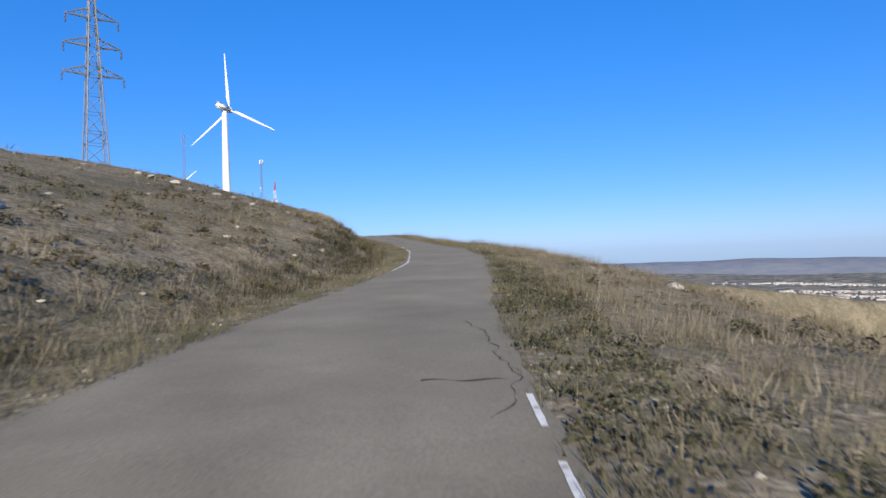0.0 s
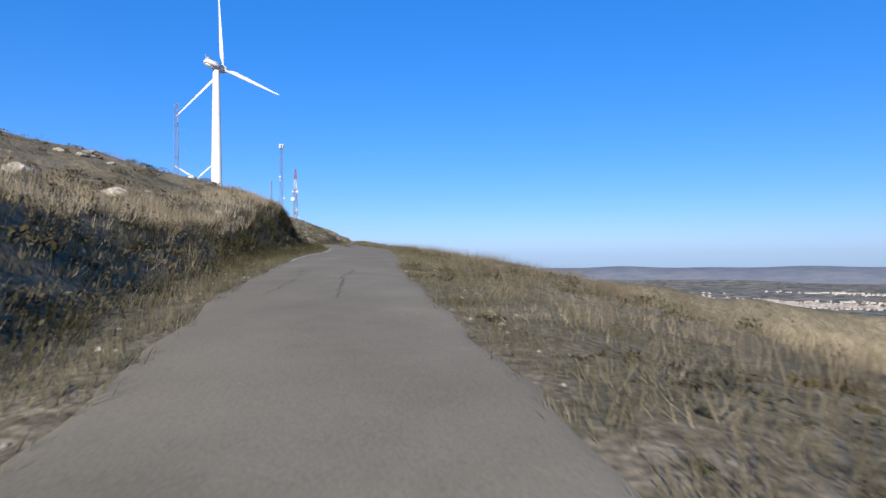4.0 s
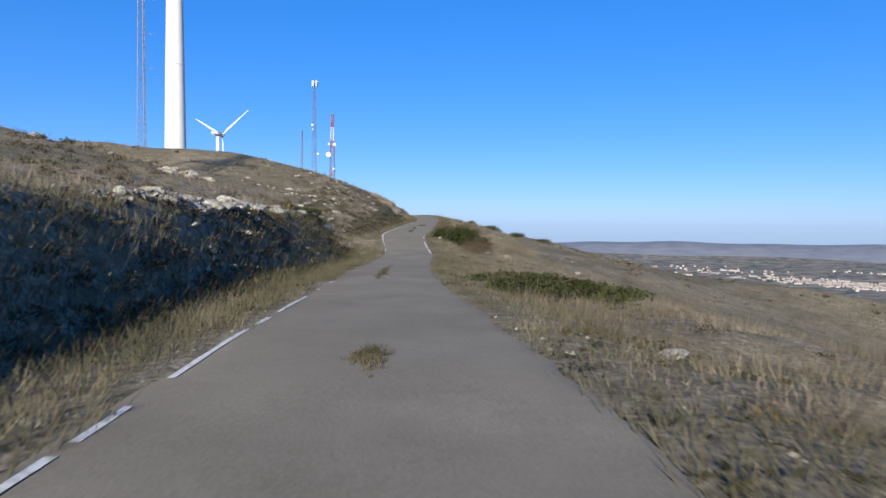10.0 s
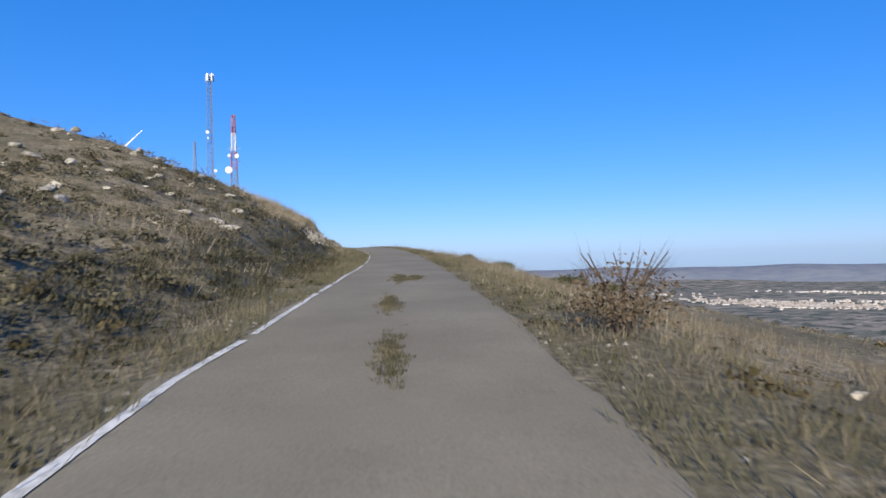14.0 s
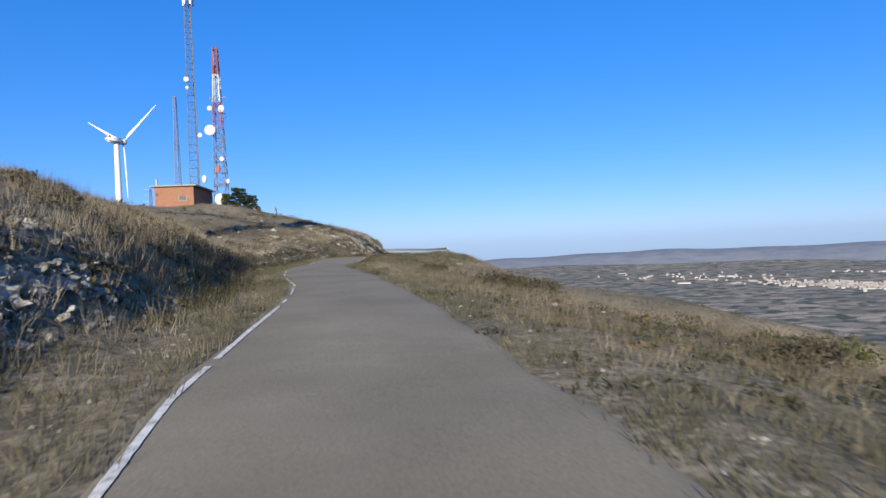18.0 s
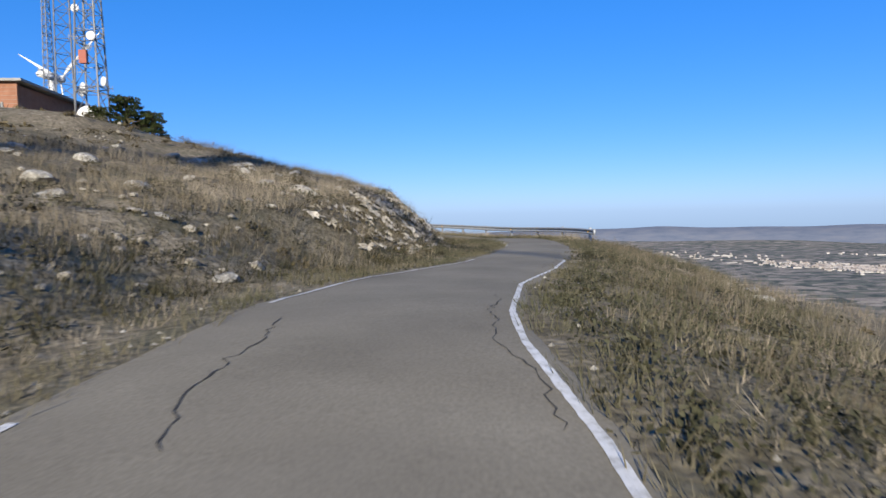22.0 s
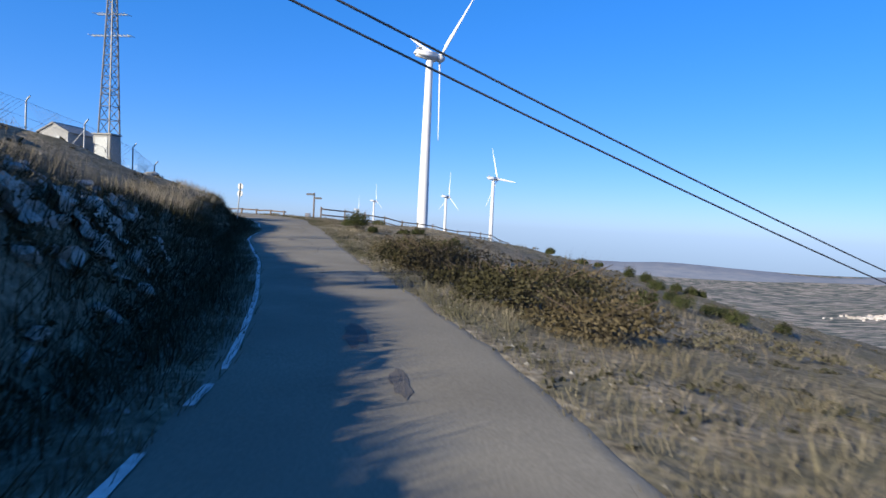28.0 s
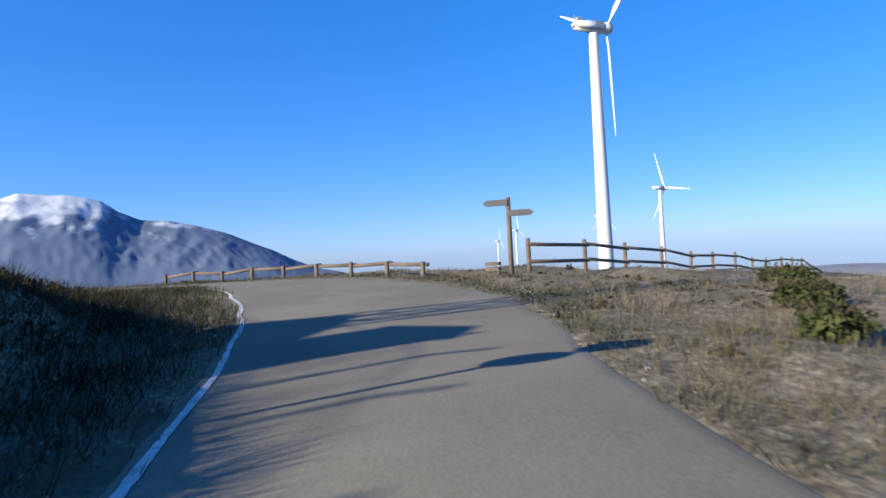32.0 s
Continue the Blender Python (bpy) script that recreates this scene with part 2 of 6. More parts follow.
M_LEAF = mat("dark_green_leaves", [(0.016, 0.023, 0.008), (0.028, 0.036, 0.012), (0.047, 0.053, 0.019)], 1.5, 0.7, vary=0.4, spec=0.08)
M_PINE = mat("pine_green", [(0.026, 0.034, 0.013), (0.044, 0.052, 0.019), (0.068, 0.072, 0.026)], 1.5, 0.75, vary=0.35, spec=0.08)
M_TWIG = mat("bare_twigs", [(0.070, 0.052, 0.035), (0.119, 0.091, 0.063)], 4.0, 0.9, vary=0.3, spec=0.08)
M_BARK = mat("bark", [(0.056, 0.042, 0.032), (0.098, 0.077, 0.059)], 5.0, 0.9, 0.5, 20.0, spec=0.08)
M_CHALK = mat("pale_limestone_cut", [(0.134, 0.121, 0.100), (0.302, 0.277, 0.235), (0.470, 0.440, 0.386)], 2.6, 0.95, 1.0, 6.0, vary=0.2, spec=0.08)
# blue-grey of the far hills includes the air's haze, painted into the base
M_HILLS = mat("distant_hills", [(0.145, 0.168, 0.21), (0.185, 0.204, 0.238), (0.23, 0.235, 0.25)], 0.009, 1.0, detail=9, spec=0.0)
M_ROOF = mat("town_roof", [(0.218, 0.172, 0.141), (0.374, 0.354, 0.333)], 0.02, 0.9, vary=0.35)
M_TOWN = mat("town_walls", [(0.260, 0.239, 0.218), (0.416, 0.406, 0.390)], 0.02, 0.9, vary=0.35)


def snow_material():
    # blue of the bare slopes stands for distance haze; the snow is mixed in below
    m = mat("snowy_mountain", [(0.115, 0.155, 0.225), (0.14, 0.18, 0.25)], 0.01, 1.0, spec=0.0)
    n, l = m.node_tree.nodes, m.node_tree.links
    b = n["Principled BSDF"]
    old = b.inputs["Base Color"].links[0].from_socket
    tc = n.new("ShaderNodeTexCoord")
    no = n.new("ShaderNodeTexNoise")
    no.inputs["Scale"].default_value, no.inputs["Detail"].default_value = 0.007, 7
    l.new(tc.outputs["Object"], no.inputs["Vector"])
    sx = n.new("ShaderNodeSeparateXYZ")
    l.new(tc.outputs["Object"], sx.inputs[0])
    a = n.new("ShaderNodeMath")
    a.operation = 'MULTIPLY_ADD'
    a.inputs[1].default_value = 620
    l.new(no.outputs["Fac"], a.inputs[0])
    l.new(sx.outputs["Z"], a.inputs[2])
    mr = n.new("ShaderNodeMapRange")
    mr.inputs["From Min"].default_value, mr.inputs["From Max"].default_value = 610, 730
    l.new(a.outputs[0], mr.inputs["Value"])
    mx = n.new("ShaderNodeMixRGB")
    mx.inputs[2].default_value = (0.55, 0.575, 0.61, 1)
    l.new(mr.outputs[0], mx.inputs[0])
    l.new(old, mx.inputs[1])
    l.new(mx.outputs[0], b.inputs["Base Color"])
    return m


M_SNOW = snow_material()


# ---- plan: the road follows the drive ----
def table(pairs):
    xs, ys = [p[0] for p in pairs], [p[1] for p in pairs]
    return lambda v: np.interp(v, xs, ys)


PATH = np.array([r[1:4] for r in ROWS])
PATH[:, 2] -= 1.3
for k in range(2):
    PATH[1:-1, 2] = (PATH[:-2, 2] + 2 * PATH[1:-1, 2] + PATH[2:, 2]) / 4
first = (PATH[1] - PATH[0]) / np.linalg.norm(PATH[1] - PATH[0])
back = [PATH[0] - first * k for k in (60, 40, 20, 10)]
ahead, p, h = [], PATH[-1].copy(), math.radians(60.8)
for k in range(30):
    h += math.radians(-0.3 if k < 5 else 8.5 if k < 15 else 0.6)
    p = p + 2.0 * np.array([-math.sin(h), math.cos(h), 0.036 if k < 10 else -0.004])
    ahead.append(p.copy())
LINE = np.concatenate([back, PATH, ahead])
ARC = np.concatenate([[0], np.cumsum(np.linalg.norm(np.diff(LINE[:, :2], axis=0), axis=1))]) - 60
STEP = 0.5
SS = np.arange(-58, ARC[-1] - 0.5, STEP)
AX = np.stack([np.interp(SS, ARC, LINE[:, k]) for k in range(3)], 1)
ker = np.exp(-np.linspace(-2, 2, 13) ** 2)
ker /= ker.sum()
for k in range(3):
    AX[:, k] = np.convolve(np.pad(AX[:, k], 6, mode="reflect", reflect_type="odd"), ker, "valid")
hump = lambda v: 0.45 * np.clip((v - 244) / 10, 0, 1) ** 2 * (3 - 2 * np.clip((v - 244) / 10, 0, 1)) * (1 - np.clip((v - 276) / 14, 0, 1) ** 2 * (3 - 2 * np.clip((v - 276) / 14, 0, 1)))
AX[:, 2] += hump(SS)            # the road swells over a low rise before the bend
TAN = np.gradient(AX[:, :2], axis=0)
TAN /= np.linalg.norm(TAN, axis=1)[:, None]
NOR = np.stack([TAN[:, 1], -TAN[:, 0]], 1)          # to the right

edge_l = table([(-60, -3), (0, -3.4), (6, -3.4), (10, -3.3), (14, -2.8), (24, -1.5), (32, -1.02), (38, -1.1), (48, -1.9), (55, -2.25), (61, -2.15), (66, -2.1), (70, -1.8), (73, -1.4), (77, -1.1), (85, -1.05), (91, -1.5), (97, -1.83), (106, -2), (113, -2.1), (120, -2), (129, -1.65), (150, -1.5), (156, -1.75), (160, -2.0), (163, -1.9), (165, -1.72), (168, -1.58), (173, -1.4), (182, -1.15), (190, -1.1), (195, -1.05), (203, -1.25), (209, -1.5), (213, -1.3), (218, -0.9), (222, -0.88), (230, -1.55), (241, -2.2), (249, -2.9), (254, -3.2), (257.5, -3.1), (259.5, -2.55), (261, -2.16), (262.5, -1.92), (267.5, -1.57), (270, -1.26), (272.5, -1.13), (274.5, -1.22), (275.5, -1.42), (279, -1.9), (284, -1.7), (290, -1.3), (301, -1.4), (308, -1.4), (318, -1.2), (330, -1.65), (340, -2.3), (343, -2.2), (347, -1.65), (354, -1.65), (357.5, -2.1), (359.5, -2.5), (363, -2.95), (367, -2.85), (374, -1.4), (380, -1.6)])
edge_r = table([(-60, 0.9), (4, 0.77), (11, 0.72), (20, 1.3), (26, 2.05), (33, 2.25), (38, 1.7), (48, 1.3), (55, 1.15), (60, 1.1), (66, 1.4), (72, 1.8), (78, 2.2), (85, 1.75), (92, 1.8), (98, 1.35), (104, 1.45), (117, 1.75), (130, 1.5), (140, 1.3), (150, 1.4), (158, 1.5), (166, 1.9), (172, 1.85), (185, 1.8), (191, 1.8), (200, 1.75), (218, 2.03), (224, 1.95), (230, 1.75), (236, 1.2), (241, 1.25), (247, 0.9), (249.5, 0.65), (250.5, 0.48), (251.5, 0.3), (253, 0.14), (256, 0.1), (258, 0.36), (259.5, 0.58), (262, 0.78), (265.5, 0.96), (270, 1.3), (273.5, 1.35), (277, 1.3), (282, 1.5), (290, 1.9), (298, 2.0), (304, 1.7), (310, 1.45), (317, 1.6), (322, 1.5), (328, 1.4), (337, 1.5), (345, 1.9), (351, 2.15), (356, 1.85), (363, 2.2), (369, 2.7)])
# hillside: height of the cut bank, width over which it rises, slope above, height of the crest over the road
bank_h = table([(-60, 0.60), (0, 0.70), (30, 0.93), (55, 1.32), (66, 0.90), (76, 2.11), (88, 2.29), (100, 1.21), (115, 1.55), (128, 1.90), (138, 1.95), (146, 1.9), (150, 1.1), (154, 0.4), (160, 0.38), (184, 1.6), (196, 1.75), (214, 1.3), (230, 1.5), (246, 0.51), (258, 1.1), (270, 1.8), (280, 2.15), (288, 1.95), (308, 1.84), (324, 1.17), (342, 1.15), (349, 1.42), (355, 1.2), (360, 0.9), (366, 0.55), (382, 0.20)])
bank_w = table([(-60, 2.5), (55, 1.8), (76, 1.4), (100, 1.8), (128, 1.4), (140, 1.9), (147, 2.4), (154, 2), (206, 1.8), (250, 2), (262, 3.2), (280, 3.0), (288, 1.1), (318, 1.4), (352, 1.5), (382, 3)])
slope_l = table([(-60, 0.38), (0, 0.37), (20, 0.31), (40, 0.34), (55, 0.35), (70, 0.41), (85, 0.28), (100, 0.28), (115, 0.27), (128, 0.23), (140, 0.33), (150, 0.33), (160, 0.34), (172, 0.31), (184, 0.68), (196, 0.50), (206, 0.36), (216, 0.55), (230, 0.47), (246, 0.21), (258, 0.30), (270, 0.25), (280, 0.37), (292, 0.35), (306, 0.34), (320, 0.47), (332, 0.26), (345, 0.46), (358, 0.03), (368, 0.07), (382, 0.03)])
crest_l = table([(-60, 17.00), (0, 16.33), (20, 15.77), (40, 14.91), (55, 14.07), (70, 12.36), (85, 16.08), (100, 11.99), (115, 13.03), (128, 13.75), (140, 15.00), (150, 13.50), (160, 13.19), (172, 8.02), (184, 9.01), (196, 9.23), (206, 9.41), (216, 11.55), (230, 10.82), (246, 7.94), (258, 12.05), (270, 7.60), (280, 10.40), (292, 8.41), (306, 8.61), (320, 6.76), (332, 4.42), (345, 8.29), (358, 7.64), (368, 1.38), (382, 0.57)])
slope_r = table([(-60, 0.15), (-5, 0.15), (10, 0.15), (25, 0.15), (40, 0.11), (55, 0.15), (70, 0.15), (85, 0.15), (100, 0.12), (115, 0.13), (130, 0.14), (145, 0.16), (160, 0.22), (175, 0.30), (190, 0.28), (205, 0.23), (220, 0.21), (235, 0.21), (245, 0.22), (255, 0.25), (265, 0.28), (275, 0.16), (290, 0.13), (305, 0.12), (320, 0.11), (335, 0.08), (350, 0.04), (365, 0.03), (385, 0.05), (404, 0.07)])
brink_r = table([(-60, 5.0), (-5, 5.0), (10, 5.0), (25, 5.0), (40, 4.7), (55, 4.1), (70, 5.6), (85, 5.2), (100, 5.6), (115, 5.7), (130, 5.7), (145, 6.2), (160, 7.0), (175, 8.1), (190, 7.0), (205, 6.1), (220, 5.4), (235, 4.9), (245, 4.4), (255, 3.5), (265, 3.4), (275, 2.8), (290, 4.1), (305, 4.8), (320, 5.4), (335, 6.4), (350, 8.2), (365, 9.6), (385, 7.5), (404, 6.5)])
fall_r = table([(-60, 0.38), (-5, 0.38), (10, 0.38), (25, 0.38), (40, 0.38), (55, 0.37), (70, 0.37), (85, 0.35), (100, 0.33), (115, 0.33), (130, 0.33), (145, 0.30), (160, 0.24), (175, 0.13), (190, 0.21), (205, 0.24), (220, 0.30), (235, 0.30), (245, 0.28), (255, 0.20), (265, 0.23), (275, 0.61), (290, 0.50), (305, 0.44), (320, 0.41), (335, 0.39), (350, 0.38), (365, 0.18), (385, 0.17), (404, 0.23)])
verge_l = table([(-60, 1.0), (30, 1.4), (55, 1.1), (72, 1.4), (100, 1.2), (130, 1.7), (145, 1.5), (151, 2.6), (156, 2.4), (162, 1.2), (206, 1.8), (230, 1.4), (258, 1.5), (264, 1.8), (276, 2.1), (290, 1.5), (302, 0.8), (352, 0.9), (358, 1.3), (364, 2.0), (372, 2.5)])
VALLEY = -190.0


def smooth(v):
    v = np.clip(v, 0, 1)
    return v * v * (3 - 2 * v)


def wave(x, y, size, seed=0.0):
    """Cheap smooth noise, about -1 to 1."""
    x, y = x / size + seed * 1.7, y / size - seed * 2.3
    return (np.sin(x * 2.1 + 1.3 * np.sin(y * 1.7 + seed)) + np.sin(y * 2.3 + 1.1 * np.sin(x * 1.9 + 2 * seed)) + np.sin((x + y) * 1.4 + 1.7 * np.sin((x - y) * 1.1))) / 3


def valley(x, y):
    """Height of the plain: deeper on the far side of the summit."""
    az = np.degrees(np.arctan2(-x, y))
    return VALLEY - 62 * smooth((az - 1) / 14) * (1 - smooth((az - 70) / 25)) * smooth((y - 600) / 900)


def profile(s, d, x, y):
    """Height over the road's axis at the distance s along it and d to the right of it."""
    el, er = edge_l(s), edge_r(s)
    left = np.maximum(el - d - 0.15, 0)
    right = np.maximum(d - er - 0.1, 0)
    bh, bw = bank_h(s), bank_w(s)
    verge = verge_l(s) * (0.9 + 0.25 * wave(s, 0 * s, 9, 3))
    rough = smooth((left + right - 0.3) / 2.0)
    z = bh * smooth((left - verge) / bw) - 0.05 * smooth(left / 0.5) * (1 - smooth((left - verge * 0.6) / 0.6))
    up = np.maximum(left - verge - bw * 0.7, 0)
    rise = np.where(slope_l(s) > 0, slope_l(s), 0) * up
    cap = np.maximum(crest_l(s) - bh, 0.05)
    z = z + cap * (1 - np.exp(-rise / cap))
    over = np.maximum(right - brink_r(s), 0)
    z = z - 0.02 * smooth(right / 0.4) - slope_r(s) * np.maximum(right - 0.8, 0) - (fall_r(s) - slope_r(s)) * (np.sqrt(over * over + 2.25) - 1.5)
    z = z + rough * (0.16 * wave(x, y, 2.1, 1) + 0.08 * wave(x, y, 0.8, 2)) + smooth((left + right - 5) / 12) * 0.5 * wave(x, y, 9, 5)
    # the shoulder that carries the viewpoint, and two small knolls under the huts
    z = z + 3.2 * np.exp(-((x + 122) ** 2 + (y - 373) ** 2) / 420)
    return z + 1.3 * np.exp(-((x + 78) ** 2 + (y - 281) ** 2) / 60) + 1.1 * np.exp(-((x + 106.5) ** 2 + (y - 312) ** 2) / 22)


def ground(x, y):
    """The lie of the land."""
    x, y = np.atleast_1d(np.asarray(x, float)), np.atleast_1d(np.asarray(y, float))
    z = np.empty(len(x))
    sub = AX[::4]
    for a in range(0, len(x), 4000):
        xx, yy = x[a:a + 4000], y[a:a + 4000]
        i = ((sub[None, :, 0] - xx[:, None]) ** 2 + (sub[None, :, 1] - yy[:, None]) ** 2).argmin(1) * 4
        best = i.copy()
        bd = (AX[i, 0] - xx) ** 2 + (AX[i, 1] - yy) ** 2
        for o in range(-4, 5):
            j = np.clip(i + o, 0, len(AX) - 1)
            dd = (AX[j, 0] - xx) ** 2 + (AX[j, 1] - yy) ** 2
            best = np.where(dd < bd, j, best)
            bd = np.minimum(bd, dd)
        dx, dy = xx - AX[best, 0], yy - AX[best, 1]
        along = dx * TAN[best, 0] + dy * TAN[best, 1]
        d = dx * NOR[best, 0] + dy * NOR[best, 1]
        d = np.where(np.abs(along) > 2, np.sign(d) * np.hypot(dx, dy), d)
        s = SS[best] + np.clip(along, -0.5, 0.5)
        zz = np.interp(s, SS, AX[:, 2]) + profile(s, d, xx, yy)
        # far slopes run down to the plain
        floor = valley(xx, yy) + 6 * wave(xx, yy, 420, 4) + 26 * smooth((np.hypot(xx, yy) - 3600) / 1300)
        e = np.maximum(zz - floor, 0)
        zz = np.where(zz < floor + 60, floor + 60 * np.exp((zz - floor - 60) / 60), zz)
        z[a:a + 4000] = zz
    return z


def mesh_object(name, verts, faces, material, smooth_shade=True):
    me = bpy.data.meshes.new(name)
    verts = np.asarray(verts, np.float32)
    faces = np.asarray(faces, np.int32)
    k = faces.shape[1]
    me.vertices.add(len(verts))
    me.vertices.foreach_set("co", verts.ravel())
    me.loops.add(faces.size)
    me.loops.foreach_set("vertex_index", faces.ravel())
    me.polygons.add(len(faces))
    me.polygons.foreach_set("loop_start", np.arange(len(faces), dtype=np.int32) * k)
    me.polygons.foreach_set("loop_total", np.full(len(faces), k, np.int32))
    me.polygons.foreach_set("use_smooth", np.full(len(faces), smooth_shade, bool))
    me.update(calc_edges=True)
    me.materials.append(material)
    return new(name, me)


def grid_faces(nu, nv, base=0):
    a = (np.arange(nu - 1)[:, None] * nv + np.arange(nv - 1)[None]).ravel() + base
    return np.stack([a, a + nv, a + nv + 1, a + 1], 1)


def at_road(s, d):
    """The place beside the road at arc s, d to the right of the axis; z on the ground."""
    x = np.interp(s, SS, AX[:, 0]) + d * np.interp(s, SS, NOR[:, 0])
    y = np.interp(s, SS, AX[:, 1]) + d * np.interp(s, SS, NOR[:, 1])
    return x, y


# the land: a fine strip along the road and the wide country round it, in one sheet
side = (np.geomspace(1, 40, 30) - 1) / 39
lane = np.array([0.1, 0.25, 0.5, 0.75, 0.9])
sg = np.repeat(SS[:, None], 2 * len(side) + len(lane), 1)
el, er = edge_l(SS)[:, None], edge_r(SS)[:, None]
dg = np.concatenate([el - (13 + el) * side[::-1], el + (er - el) * lane, er + (13 - er) * side], 1)
lat = dg[0]
gx, gy = at_road(sg.ravel(), dg.ravel())
gz = np.interp(sg.ravel(), SS, AX[:, 2]) + profile(sg.ravel(), dg.ravel(), gx, gy)
inroad = (dg.ravel() > edge_l(sg.ravel()) + 0.1) & (dg.ravel() < edge_r(sg.ravel()) - 0.1)
gz = np.where(inroad, gz - 0.05, gz - 0.004)
gz = gz - 0.5 * smooth((np.abs(dg.ravel()) - 11.5) / 1.5)
strip = np.stack([gx, gy, gz], 1)


def spaced(lo, hi, a, b, fine, grow):
    v = [a]
    while v[-1] < b:
        v.append(v[-1] + fine)
    st = fine
    while v[-1] < hi:
        st *= grow
        v.append(v[-1] + st)
    w, st = [a], fine
    while w[-1] > lo:
        st *= grow
        w.append(w[-1] - st)
    return np.array(w[:0:-1] + v)


wx = spaced(-4950, 4950, -170, 60, 2.1, 1.07)
wy = spaced(-2500, 4950, -40, 400, 2.1, 1.07)
ox, oy = [v.ravel() for v in np.meshgrid(wx, wy, indexing="ij")]
oz = ground(ox, oy)
i = np.empty(len(ox), int)
near = np.empty(len(ox))
for a in range(0, len(ox), 6000):
    dd = (AX[None, ::3, 0] - ox[a:a + 6000, None]) ** 2 + (AX[None, ::3, 1] - oy[a:a + 6000, None]) ** 2
    near[a:a + 6000] = np.sqrt(dd.min(1))
oz = np.where(near < 10.5, oz - 1.6 * smooth((11.0 - near) / 2), oz)
land = mesh_object("ground", np.concatenate([strip, np.stack([ox, oy, oz], 1)]),
                   np.concatenate([grid_faces(len(SS), len(lat)), grid_faces(len(wx), len(wy), len(strip))]), M_SOIL)
tagged(land, "dry grassy hillside falling away to a wide plain", "ground", kind="structure")

# the road: worn asphalt with ragged edges
us = np.array([0, 0.012, 0.05, 0.12, 0.2, 0.3, 0.4, 0.5, 0.6, 0.7, 0.8, 0.88, 0.95, 0.988, 1])
sg, ug = np.meshgrid(SS[10:], us, indexing="ij")
sg, ug = sg.ravel(), ug.ravel()
rag = 0.10 * wave(sg, 0 * sg, 1.3, 7) + 0.06 * wave(sg, 0 * sg, 0.45, 8)
dl, dr = edge_l(sg) + rag, edge_r(sg) + 0.10 * wave(sg, 0 * sg, 1.1, 11) + 0.06 * wave(sg, 0 * sg, 0.4, 12)
dd = dl + (dr - dl) * ug
rx, ry = at_road(sg, dd)
rz = np.interp(sg, SS, AX[:, 2]) + 0.03 * (1 - (2 * ug - 1) ** 2) - 0.015 * (np.abs(2 * ug - 1) > 0.99) + 0.012 * wave(rx, ry, 1.7, 2)
road = mesh_object("road", np.stack([rx, ry, rz], 1), grid_faces(len(SS[10:]), len(us)), M_ASPHALT)
tagged(road, "narrow worn grey asphalt mountain road with ragged edges", "road", kind="structure")


def road_z(s, d):
    u = (d - edge_l(s)) / (edge_r(s) - edge_l(s))
    x, y = at_road(s, d)
    return np.interp(s, SS, AX[:, 2]) + 0.03 * (1 - (2 * u - 1) ** 2) + 0.012 * wave(x, y, 1.7, 2)



# ---- helpers for things ----
def part(name, bm, material, parent, label="", smooth_shade=False):
    me = bpy.data.meshes.new(name)
    bm.to_mesh(me)
    bm.free()
    if smooth_shade:
        me.polygons.foreach_set("use_smooth", [True] * len(me.polygons))
    me.materials.append(material)
    ob = new(name, me)
    if parent is not None:
        ob.parent = parent
    if label:
        ob["label"] = label
    return ob


def box(bm, x, y, z, sx, sy, sz, m=None):
    r = bmesh.ops.create_cube(bm, size=1)
    t = Matrix.Translation((x, y, z)) @ Matrix.Diagonal((sx, sy, sz, 1))
    bmesh.ops.transform(bm, matrix=(m @ t) if m else t, verts=r["verts"])
    return r["verts"]


def tube(bm, a, b, r1, r2=None, n=8, caps=True):
    a, b = Vector(a), Vector(b)
    r = bmesh.ops.create_cone(bm, cap_ends=caps, segments=n, radius1=r1, radius2=r1 if r2 is None else r2, depth=(b - a).length)
    m = Matrix.Translation((a + b) / 2) @ (b - a).to_track_quat("Z", "Y").to_matrix().to_4x4()
    bmesh.ops.transform(bm, matrix=m, verts=r["verts"])


def gz_at(x, y):
    return float(ground([x], [y])[0])


